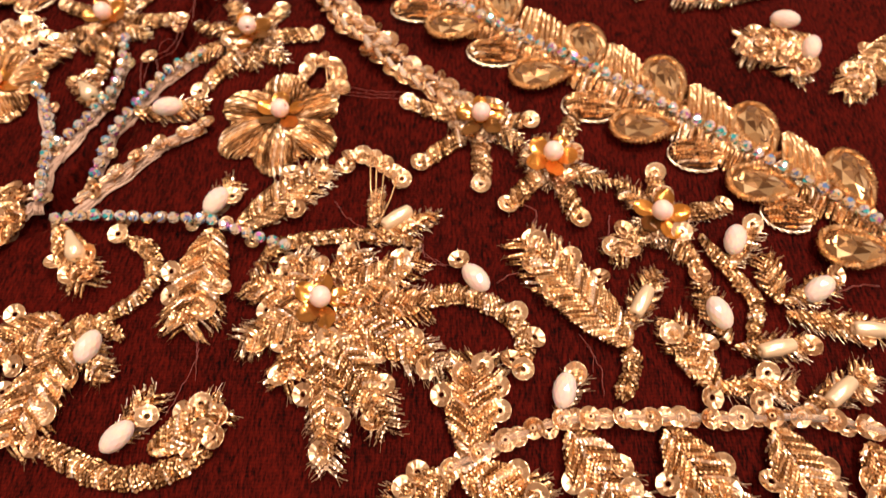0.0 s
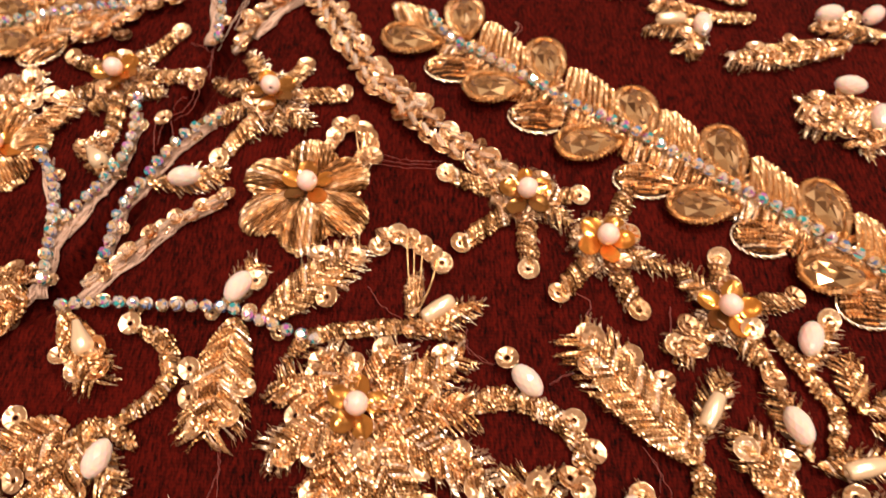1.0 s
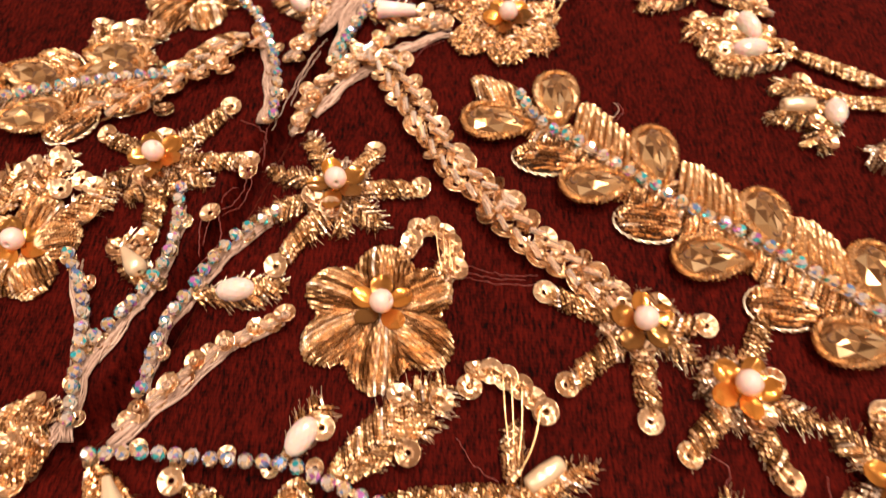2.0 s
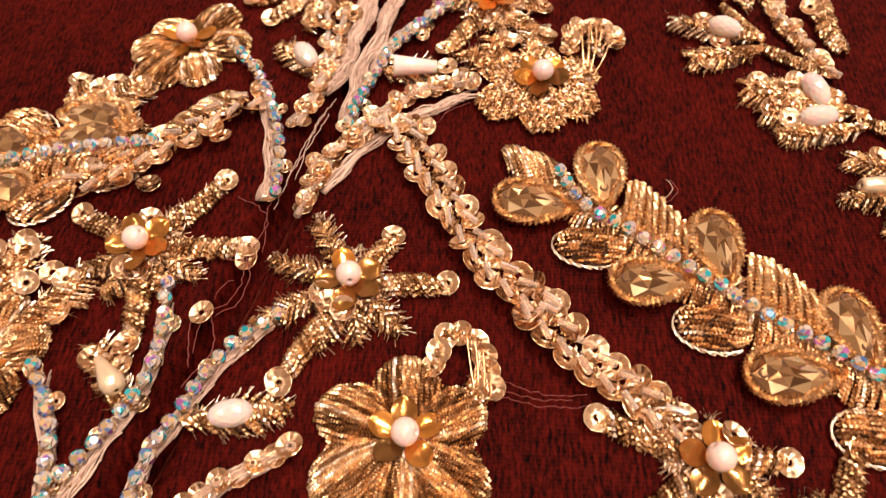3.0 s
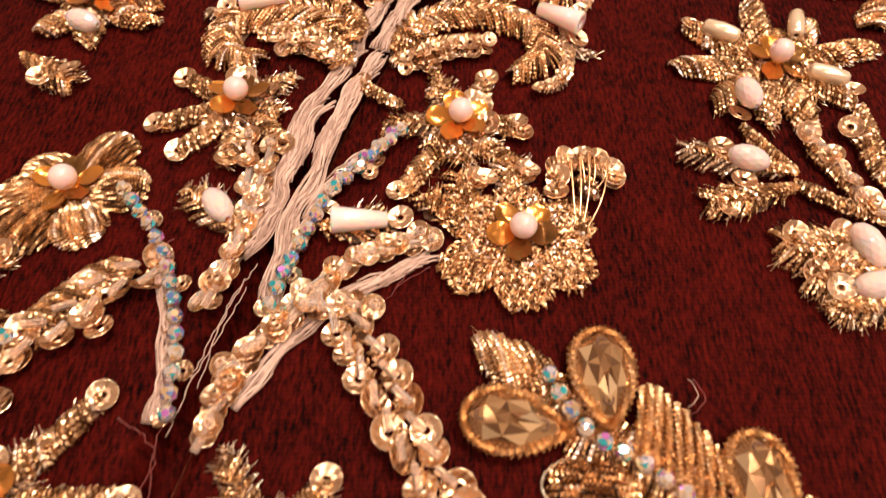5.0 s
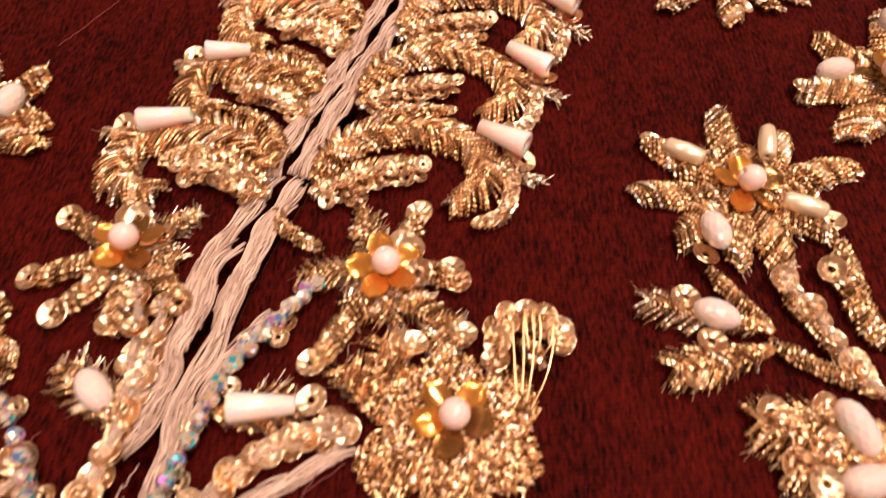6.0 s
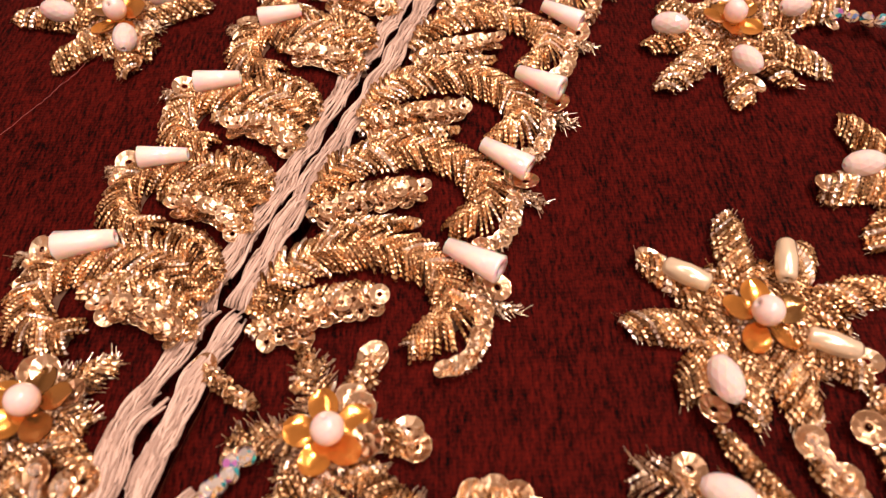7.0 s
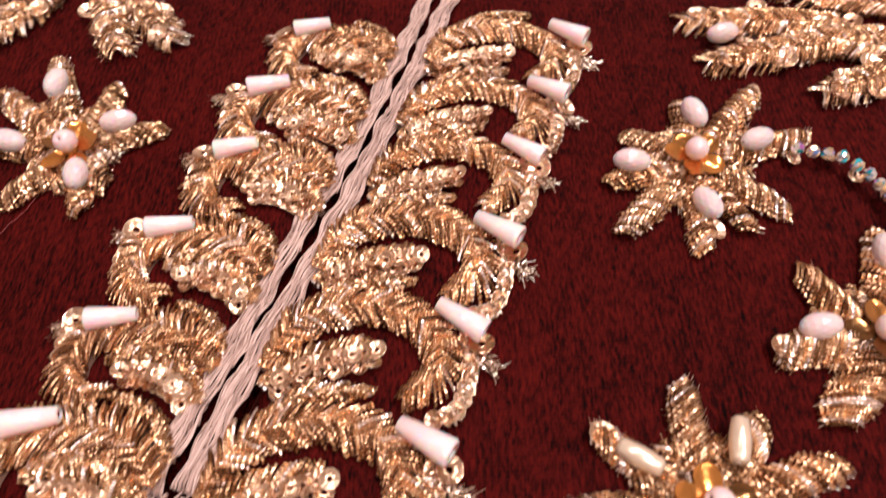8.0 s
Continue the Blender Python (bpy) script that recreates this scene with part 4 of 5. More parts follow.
more = thing("scroll", (-21.2, 181.6), "small gold purl scrolls ringed with sequins", "embroidery", "scrolls")
band(more, [(-22.2, 184.6), (-20.8, 180.8), (-22.2, 178.0)], 1.3, 1.3)
sequin(more, (-22.2, 184.8))
band(more, [(-12.5, 182.1), (-14.1, 179.9), (-16.0, 177.1)], 1.3, 1.3)
sequin(more, (-12.7, 182.3))
band(more, [(-33.3, 181.1), (-30.4, 178.2), (-26.7, 176.0)], 1.5, 1.3)
sequin(more, (-33.5, 181.1))
sequin(more, (-7.6, 170.8))
band(more, [(-13.1, 172.2), (-10.5, 170.9), (-7.9, 170.8)], 1.2, 1.2)


def round_flower(c, angles, r1, half, label, woven=False, mat=None, turn=0.0):
    f = thing("round_flower", c, label, "embroidered flower", "round flowers with a foil cup and pearl")
    s = Shape()
    padding(s, (c[0] - 4, c[1]), (c[0] + 4, c[1]), 3.8, 1.4)
    part("padding", s, PAD, f)
    for a, k in angles:
        if woven:
            mesh_petal(f, c, radians(a), 1.5, r1 * k, half, mat)
        else:
            fan_petal(f, c, radians(a), 1.5, r1 * k, half, mat, plain=rng.uniform() < 0.6)
    cap(f, c, 1.8, turn)
    return f


round_flower((-29.3, 86.1), [(92, 0.98), (160, 1.12), (214, 1.2), (268, 1.16), (322, 1.14), (25, 0.98)], 12.0, 5.3, "round flower of fanned gold purl petals, pearl in foil cup", turn=0.3)
round_flower((-8.7, 151.4), [(95, 0.8), (155, 1.2), (215, 1.25), (270, 1.08), (322, 1.08), (18, 0.98)], 10.6, 4.1, "five-petalled flower of short antique gold purl, pearl in foil cup", True, ANTIQUE, 0.9)
round_flower((-92.4, 96.0), [(80, 1.1), (20, 1.05), (300, 1.1), (250, 1.0), (160, 1.0)], 9.5, 4.9, "round flower of fanned gold purl petals, pearl in foil cup", turn=0.8)
round_flower((-74.7, 159.0), [(62, 1.05), (235, 1.15), (290, 0.9), (150, 0.8), (5, 0.95), (190, 1.0)], 11.5, 4.9, "round flower of fanned gold purl petals, pearl in foil cup", turn=0.5)

# hooked plumes beside the flowers
def hook(pts, stalk, label="small hooked plume of gold bugle strands and sequins"):
    f = thing("hooked_plume", stalk[1], label, "embroidery", "hooked plumes")
    band(f, pts, 1.9, 1.7, GOLD, lean=40)
    c, run = even(pts, 2.6)
    for q in c:
        sequin(f, q, 1.5, 30)
    b = np.asarray(stalk[1])
    line, run = even(pts, 0.5)
    for k, u in enumerate((0.48, 0.58, 0.7, 0.95)):
        g = line[int(u * (len(line) - 1))][:2]
        m = (g + b) / 2 + np.array((0.9, -0.2)) * (k - 1.0) * 0.4
        wire, run = even([(*g, 2.3), (*(g * 0.8 + m * 0.2), 2.6), (*m, 2.5), (*(b + (0.3 * k - 0.4, 0.6)), 1.0)], 0.4)
        s = Shape()
        s.tube(wire, 0.17, 6)
        part("stalk", s, ANTIQUE, f, "long gold wire stalk")
    sequin(f, line[-1][:2], 2.0, 30)
    rope_leaf(f, tuple(b), tuple(b * 0.45 + line[len(line) // 2][:2] * 0.55), 1.7, GOLD, 1.5, name="base")
    return f


hook([(-15.1, 73.4), (-13.4, 76.3), (-8.2, 74.3), (-3.8, 70.0)], [(-7.7, 73.4), (-8.4, 60.2)])
hook([(-25.8, 96.2), (-23.9, 101.2), (-19.5, 99.7), (-17.6, 93.2)], [(-21.0, 101.9), (-19.1, 90.1)])
hook([(-3.2, 158.7), (-1.7, 163.7), (2.4, 164.3), (5.4, 161.4)], [(0.8, 161.9), (-0.4, 150.6)])
hook([(-3.0, 163.0), (-1.0, 165.2), (2.9, 165.1), (5.3, 162.8)], [(1.5, 163.5), (1.8, 158.0)])


# ---- leaves and sprays ----
def spray(name, at, label, leaves=(), pearls=(), discs=(), scrolls=(), category="embroidered leaf", group="leaf sprays"):
    f = thing(name, at, label, category, group)
    for b, t, half, seq in leaves:
        leaf(f, b, t, half, rng.choice([GOLD, GOLD, SILVER, ANTIQUE]), lean=45 + jit(6), seq=seq)
    for data, c, deg in pearls:
        bead_at(f, data, c, deg)
    for c in discs:
        sequin(f, c, 1.5, 25)
    for pts, w0, w1 in scrolls:
        band(f, pts, w0, w1, GOLD)
    return f


LEAF = "padded leaf of slanting gold purl with sequins along its edge"
spray("leaf_spray", (-38.8, 59.1), LEAF, [((-38.8, 58.9), (-40.8, 38.6), 6.4, 7)])
spray("leaf_spray", (-34.0, 59.6), LEAF, [((-34.2, 59.3), (-18.0, 74.3), 4.9, 3)])
spray("pearl_leaf", (-41.2, 61.7), "small gold leaf carrying a faceted oval pearl", [((-41.4, 61.7), (-36.7, 70.4), 3.0, 1)], [(PEARL_OVAL, (-39.2, 65.1), 62)])
spray("pearl_leaf", (-68.8, 60.0), "small gold leaf carrying a cream drop pearl", [((-68.8, 59.8), (-60.3, 47.8), 4.2, 4)], [(PEARL_DROP, (-64.4, 55.6), -62)])
spray("scroll_spray", (-56.8, 58.5), "curling gold purl scroll with a sequin at its end", (), (), [(-57.0, 58.5)], [([(-56.2, 58.0), (-50.8, 55.4), (-48.7, 50.0), (-50.6, 45.7), (-56.1, 41.6)], 2.0, 1.6)], "embroidery", "scrolls")
spray("pearl_leaf", (-11.5, 57.1), "small gold leaf carrying a cream tube pearl", [((-10.1, 56.9), (3.7, 62.9), 2.9, 0)], [(PEARL_TUBE, (-4.3, 61.0), 35)])
spray("scroll_spray", (-29.5, 55.0), "arched band of pale gold purl over the large flower", (), (), (), [([(-29.6, 52.1), (-26.3, 56.1), (-17.3, 57.9), (-7.7, 58.2), (-0.0, 56.2)], 2.0, 1.5)], "embroidery", "scrolls")
spray("scroll_spray", (9.0, 46.2), "curling gold purl scroll with oval pearl and sequins", (), [(PEARL_OVAL, (10.2, 48.6), -48)], [(7.2, 52.6), (20.0, 37.7), (17.8, 32.2), (16.0, 33.7), (17.3, 42.4)], [([(-1.0, 43.5), (6.0, 46.2), (12.9, 44.0), (17.7, 39.7), (18.4, 35.2), (16.9, 31.7)], 2.3, 2.0)], "embroidery", "scrolls")


def lobed_flower(c, lobes, label):
    f = thing("lobed_flower", c, label, "embroidered flower", "lobed flowers")
    for t, half, seq in lobes:
        d = np.asarray(t) - np.asarray(c)
        b = np.asarray(c) + d * 0.12
        leaf(f, tuple(b), t, half, rng.choice([GOLD, SILVER, ANTIQUE]), lean=44, seq=seq, name="lobe", lift=0.3)
    for k in range(9):
        a, q = rng.uniform(0, 6.28), rng.uniform(4, 10)
        sequin(f, (c[0] + q * math.cos(a), c[1] + q * math.sin(a)), 2.1, 30)
    return f


big = lobed_flower((-17.1, 43.6), [((-30.7, 36.8), 4.2, 2), ((-22.3, 28.8), 4.2, 3), ((-13.3, 15.1), 3.8, 3), ((-4.0, 21.4), 4.2, 3), ((5.0, 32.2), 4.2, 3),
                                  ((2.2, 43.5), 4.0, 2), ((0.3, 53.0), 4.2, 2), ((-10.8, 55.4), 3.8, 2), ((-23.3, 54.3), 4.0, 2), ((-30.9, 48.6), 4.2, 2)],
                   "large lobed gold flower with sequins and a pearl in foil cup")
cap(big, (-16.9, 43.9), 2.4, 0.2)

# tufts between the flowers
spray("leaf_spray", (-88.6, 100.2), "tufted gold leaves and sequins above the flower", [((-92.6, 100.2), (-91.5, 115.5), 4.0, 3), ((-88.2, 99.1), (-79.9, 108.8), 3.6, 2), ((-97.5, 102.4), (-97.8, 112.1), 4.0, 3)], (), [(-95.4, 112.8), (-91.3, 114.8), (-85.3, 109.3)])
spray("leaf_spray", (-14.8, 162.1), "tufted gold purl above the woven flower", [((-14.9, 155.8), (-18.0, 162.1), 3.6, 1), ((-9.5, 156.7), (-9.9, 165.0), 3.6, 1), ((-19.5, 154.1), (-22.6, 158.5), 3.0, 0)], (), [(-13.6, 161.2)])
spray("leaf_spray", (-80.7, 131.0), "tufted gold purl and sequins beside the crystal branch", [((-88.0, 139.8), (-81.4, 149.9), 4.2, 3), ((-87.2, 132.7), (-80.2, 140.0), 4.2, 3), ((-93.5, 142.8), (-89.2, 148.5), 4.0, 3)], (), [(-74.8, 126.5), (-64.5, 136.4), (-74.7, 131.6), (-79.7, 127.7)])

# lower corner spray
spray("leaf_spray", (-67.4, 37.9), "broad curling leaf of gold purl and sequins", [((-63.3, 41.1), (-76.2, 33.8), 6, 4), ((-63.2, 33.8), (-66.3, 18.6), 6.5, 9), ((-60.6, 38.9), (-63.9, 25.9), 5, 5)])
spray("scroll_spray", (-56.3, 37.9), "gold purl scroll with two faceted oval pearls", [((-49.6, 18.6), (-43.5, 28.3), 3.4, 1), ((-42.2, 18.6), (-31.9, 26.0), 4.2, 5), ((-59.9, 40.0), (-52.8, 29.8), 3.4, 0)],
      [(PEARL_OVAL, (-56.5, 35.9), 75), (PEARL_OVAL, (-47.8, 20.7), 50)], [(-61.9, 19.5), (-33.4, 23.6), (-32.4, 20.9)],
      [([(-63.1, 20.4), (-55.7, 17.3), (-48.6, 14.7), (-40.5, 15.2), (-33.0, 18.7)], 2.4, 2.2), ([(-62.8, 39.5), (-57.1, 41.0), (-51.8, 37.9)], 2.0, 1.5)], "embroidery", "scrolls")
spray("leaf_spray", (-82.3, 58.4), LEAF, [((-85.4, 66.7), (-77.3, 66.1), 4, 4), ((-76.3, 62.8), (-83.5, 57.0), 4, 3)])
spray("pearl_leaf", (-74.0, 98.3), "small gold leaf carrying a cream drop pearl", [((-68.1, 87.8), (-75.5, 98.3), 3.2, 2)], [(PEARL_DROP, (-71.7, 93.1), -48)], [(-70.7, 97.9)])
spray("pearl_leaf", (-60.8, 87.9), "small gold leaf carrying a faceted oval pearl", [((-60.1, 87.0), (-45.0, 89.9), 3.2, 0)], [(PEARL_OVAL, (-53.2, 88.2), 12)], [(-47.5, 93.0)])
spray("pearl_leaf", (-47.1, 152.1), "small gold leaf carrying a faceted oval pearl", [((-47.0, 150.9), (-58.6, 159.6), 3.6, 0)], [(PEARL_OVAL, (-52.2, 155.3), -52)], [(-52.7, 164.2)])
spray("cone_leaf", (-36.3, 153.5), "small gold leaf carrying an ivory cone bead", [((-37.3, 152.0), (-27.0, 154.1), 3.6, 0)], [(CONE, (-31.7, 152.9), 184)], [(-25.9, 153.9), (-23.0, 151.1)])

# gold rope of sequins
rope = thing("sequin_rope", (-32.5, 139.4), "rope of overlapping gold sequins and champagne bugle beads", "embroidery", "sequin ropes")
sequin_rope(rope, [(-34.3, 140.3), (-30.3, 134.4), (-26.1, 127.0), (-21.4, 118.5), (-15.7, 110.8), (-9.0, 105.1), (-11.8, 106.1), (-3.3, 97.7), (3.9, 91.7), (9.0, 87.9)])
rope2 = thing("sequin_rope", (-69.3, 138.3), "curved band of gold sequins and champagne bugle beads", "embroidery", "sequin ropes")
sequin_rope(rope2, [(-59.1, 145.5), (-65.1, 142.6), (-69.9, 137.2), (-76.4, 133.0), (-82.3, 128.1), (-87.8, 125.2)], 2.2, 1.9)


# ---- gem branches ----
def row_leaf(parent, b, e, half, mat):
    """A rounded leaf of purl laid in long bowed rows, edged with a pale twisted wire."""
    b, e = np.asarray(b, float), np.asarray(e, float)
    d = e - b
    long = np.linalg.norm(d)
    d /= long
    n = np.array([-d[1], d[0]])
    s = Shape()
    rows = int(2 * half / 0.74)
    u = np.linspace(0, 1, int(long / 0.3) | 1)
    for k in range(rows):
        v = (k + 0.5) / rows * 2 - 1
        cut = 0.5 * (1 - math.sqrt(max(0.0, 1 - (v * 0.93) ** 2)))
        w = cut * 0.6 + u * (1 - cut * 1.6)
        x = b + np.outer(w * long, d) + np.outer(v * half * np.minimum(1.0, 0.62 + 1.3 * u - 0.55 * u * u), n)
        z = 0.5 + (1.9 * (1 - 0.6 * v * v) + jit(0.15)) * np.sin(math.pi * (0.06 + 0.9 * u)) ** 0.6
        line, at = np.c_[x, z], 0
        while at < len(line) - 3:
            to = min(len(line), at + int(rng.integers(7, 15)))
            if len(line) - to < 4:
                to = len(line)
            s.ridged(line[at:to] + (0, 0, jit(0.15)), 0.46 * rng.uniform(0.88, 1.1), 0.3, 6)
            at = to
    part("leaf", s, mat, parent)
    for k in range(2):
        a = np.linspace(0.25 * math.pi, 1.75 * math.pi, 50)
        x = b + d * long * 0.5 - np.outer(np.cos(a) * (long * 0.54), d) + np.outer(np.sin(a) * half * 1.1, n)
        twist = np.arange(50) * 1.1 + k * math.pi
        x = x + np.outer(0.22 * np.cos(twist), n)
        wire = Shape()
        wire.tube(np.c_[x, 0.55 + 0.22 * np.sin(twist)], 0.24, 5)
        part("edge_wire", wire, SILVER, parent)
    p = Shape()
    padding(p, b, b + d * long * 0.96, half * 0.95, 1.5)
    part("padding", p, PAD, parent)


def slats(parent, stem, x0, x1, count=9):
    """Upright cuts of thick purl side by side between two stones."""
    c, run = even(stem, 0.3)
    order = np.argsort(c[:, 0])
    for i in range(count):
        v = i / (count - 1)
        x = x0 - 0.6 + (x1 - x0 + 1.4) * v
        y = float(np.interp(x, c[order, 0], c[order, 1]))
        tall = 8.0 + 2.4 * math.sin(math.pi * (0.15 + 0.75 * v)) + jit(0.3)
        lean = 2.3 - 1.2 * v
        u = np.linspace(0, 1, int(tall / 0.3) | 1)
        pts = np.c_[x + lean * u, y + 0.4 + tall * u, 0.6 + 1.5 * np.sin(math.pi * (0.12 + 0.84 * u)) ** 0.7]
        s = Shape()
        s.ridged(pts, 0.6 * rng.uniform(0.92, 1.08), 0.32, 7)
        part("slat", s, GOLD, parent)
    y = float(np.interp((x0 + x1) / 2, c[order, 0], c[order, 1]))
    p = Shape()
    padding(p, ((x0 + x1) / 2 + 0.4, y), ((x0 + x1) / 2 + 1.8, y + 8.2), (x1 - x0) * 0.5 + 0.6, 1.2)
    part("padding", p, PAD, parent)


def gem_branch(at, stem, gems, end_leaf, leaves, gaps, label):
    f = thing("gem_branch", at, label, "embroidery", "gem branches")
    for c, deg in gems:
        gem(f, c, deg, 1.03)
    rope_leaf(f, *end_leaf, GOLD, 2.0, fringe=0.2)
    for b, e, half in leaves:
        row_leaf(f, b, e, half, ANTIQUE)
    for x0, x1 in gaps:
        slats(f, stem, x0, x1)
    band(f, stem, 5.6, 5.6, ANTIQUE, lean=70, high=1.0, name="ground")
    band(f, stem, 1.5, 1.5, SILVER, lean=48, high=1.4, name="stem")
    stones_on(f, stem, 2.6, 2.3)
    return f


gem_branch((-5.2, 126.7), [(-6.4, 130.3), (-4.8, 126.7), (-1.6, 122.4), (3.8, 119.4), (8.6, 115.5), (13.7, 111.9), (18.0, 108.5), (23.0, 104.8), (28.0, 102.0), (33.3, 98.4), (40.2, 93.5), (50.2, 85.8), (57.3, 80.7), (66.2, 73.3), (76.7, 65.2), (86.7, 56.4)],
           [((-11.0, 124.4), -10), ((0.4, 130.2), -90), ((6.5, 110.6), 4), ((17.4, 117.0), -86), ((24.5, 96.4), 0), ((34.7, 103.9), -84),
            ((44.1, 82.0), -4), ((50.2, 93.5), -82), ((64.3, 68.0), -8), ((66.2, 81.1), -82), ((81.6, 69.2), -80), ((78.1, 54.2), -12)],
           ((-5.2, 130.4), (-15.6, 133.6), 4.0),
           [((3.4, 116.2), (-7.6, 117.4), 3.2), ((20.4, 102.8), (9.6, 104.4), 3.5), ((39.6, 87.4), (29.0, 89.0), 3.5), ((58.9, 75.2), (48.8, 76.4), 3.5), ((73.4, 61.2), (64.0, 63.0), 3.4)],
           [(3.6, 11.2), (20.9, 28.5), (38.3, 44.2), (53.7, 60.0), (69.8, 75.4)],
           "raised branch of pear-shaped champagne crystals in coiled gold wire")
gem_branch((-92.4, 132.8), [(-75.8, 134.6), (-86.7, 132.9), (-97.4, 130.5), (-107.7, 127.5), (-117.6, 123.7)],
           [((-87.8, 140.3), 175), ((-87.6, 135.7), 185), ((-102.8, 134.7), 170), ((-100.3, 123.9), 190), ((-115.5, 131.5), 170)],
           ((-75.0, 136.1), (-64.5, 147.2), 3.0),
           [((-76.7, 133.6), (-86.1, 126.7), 3.6), ((-94.6, 135.3), (-104.0, 140.5), 3.6), ((-88.1, 126.7), (-96.1, 119.6), 3.6), ((-108.6, 131.5), (-119.9, 138.8), 3.6)], (),
           "raised branch of pear-shaped champagne crystals in coiled gold wire")

# ---- lower stem with leaves and pearls ----
low = thing("bead_stem", (24.2, 23.7), "stem of champagne bugle beads and small sequins", "bead string", "bead stems")
bead_chain(low, [(6.0, 16.2), (15.0, 20.6), (24.2, 23.7), (37.8, 24.0), (51.3, 24.0), (63.8, 24.1), (75.4, 21.6)], gap=4.6)
spray("leaf_spray", (9.6, 18.8), LEAF, [((8.7, 18.4), (10.0, 34.5), 6.0, 9)])
spray("leaf_spray", (10.4, 14.5), LEAF, [((7.8, 15.4), (19.8, 10.4), 5.5, 4), ((6.0, 15.3), (-2.6, 10.3), 4, 4)])
spray("leaf_spray", (25.9, 22.4), LEAF, [((25.0, 21.9), (32.5, 8.9), 6.0, 9)])
spray("leaf_spray", (41.2, 22.4), LEAF, [((40.2, 22.0), (47.6, 9.0), 6.0, 6)])
spray("leaf_spray", (58.1, 22.4), LEAF, [((57.1, 22.0), (62.6, 9.1), 6.0, 7)])
spray("leaf_spray", (71.7, 20.7), LEAF, [((70.5, 19.8), (73.8, 10.7), 4.5, 4)])
spray("leaf_spray", (36.8, 37.6), LEAF, [((35.7, 36.6), (18.7, 57.3), 6.2, 6)], (), [(20.7, 56.9)], [([(35.7, 36.6), (36.2, 32.7), (33.7, 27.4)], 2.0, 1.8)])
spray("pearl_leaf", (37.0, 39.7), "small gold leaf carrying a cream tube pearl", [((35.5, 38.7), (42.9, 51.0), 3.0, 0)], [(PEARL_TUBE, (38.8, 43.9), 58)])
spray("pearl_leaf", (24.3, 24.2), "small gold leaf carrying a faceted oval pearl", [((22.9, 23.7), (27.3, 32.7), 2.4, 0)], [(PEARL_OVAL, (24.3, 28.3), 75)], [(26.5, 31.5)])
spray("leaf_spray", (49.5, 28.8), LEAF, [((49.0, 28.8), (43.5, 41.2), 4.2, 2), ((49.5, 28.8), (61.9, 29.3), 3.6, 3)], (), [(48.1, 27.4)])
spray("leaf_spray", (42.4, 58.5), LEAF, [((42.6, 59.7), (34.4, 53.3), 3.4, 3)])
spray("pearl_leaf", (57.6, 57.2), "cluster of oval and tube pearls on small gold leaves",
      [((55.3, 50.3), (62.3, 60.1), 2.6, 0), ((52.7, 36.6), (49.7, 49.3), 3.0, 0), ((63.7, 43.8), (74.8, 49.1), 3.0, 0), ((53.5, 35.6), (67.7, 36.6), 2.8, 0), ((63.3, 41.7), (81.3, 38.5), 3.0, 1),
       ((62.2, 25.1), (75.2, 31.7), 3.4, 1), ((62.8, 43.8), (62.0, 53.7), 3.4, 0)],
      [(PEARL_OVAL, (56.9, 55.9), 70), (PEARL_OVAL, (51.6, 41.7), -72), (PEARL_OVAL, (69.4, 46.1), 35), (PEARL_TUBE, (59.9, 35.4), 12), (PEARL_TUBE, (76.1, 38.6), -5), (PEARL_TUBE, (68.4, 28.1), 38)],
      [(61.1, 59.6), (65.9, 36.1), (73.1, 30.5), (49.7, 49.3), (73.3, 49.1)], [([(45.7, 59.7), (48.6, 54.9), (50.1, 49.3)], 1.8, 1.6), ([(51.5, 57.3), (56.9, 48.1), (58.9, 43.8), (56.7, 37.6)], 1.7, 1.7)])

# ---- motifs along the far side ----
spray("leaf_spray", (47.3, 144.0), "pair of pointed gold leaves with two oval pearls", [((47.5, 144.8), (27.3, 149.7), 3.2, 0), ((46.9, 141.7), (31.4, 139.5), 2.8, 0)],
      [(PEARL_OVAL, (39.7, 148.8), -75), (PEARL_OVAL, (39.0, 143.1), 10)], [(46.6, 143.2)], [([(47.3, 143.7), (55.0, 139.6), (62.5, 135.4)], 1.8, 2.0)])
spray("leaf_spray", (54.7, 129.6), "pointed gold leaves with a pearl and tube pearl", [((54.7, 129.6), (38.5, 126.6), 3.0, 0), ((55.1, 131.0), (42.3, 135.0), 3.0, 1), ((52.3, 128.2), (46.8, 120.0), 3.2, 2)],
      [(PEARL_TUBE, (44.8, 128.8), 5), (PEARL_OVAL, (51.3, 127.2), 80)], (), [([(54.0, 131.0), (63.2, 130.5)], 1.9, 1.9)])
spray("leaf_spray", (79.0, 122.4), LEAF, [((81.1, 121.5), (55.1, 118.1), 3.8, 4), ((90.0, 123.9), (75.9, 129.0), 3.5, 2)], [(PEARL_OVAL, (78.8, 129.9), 10), (PEARL_OVAL, (87.9, 129.3), 40)])
spray("leaf_spray", (79.8, 104.1), "rounded gold leaf cluster with oval pearls and sequins", [((83.1, 104.1), (67.0, 105.6), 4.4, 4), ((82.9, 103.4), (66.8, 100.6), 3.8, 5), ((82.3, 103.4), (76.2, 95.1), 3.8, 4)],
      [(PEARL_OVAL, (77.9, 109.9), -10), (PEARL_OVAL, (81.5, 101.7), 70)])
spray("leaf_spray", (98.3, 106.8), LEAF, [((103.0, 106.7), (85.5, 89.9), 4.5, 4)])
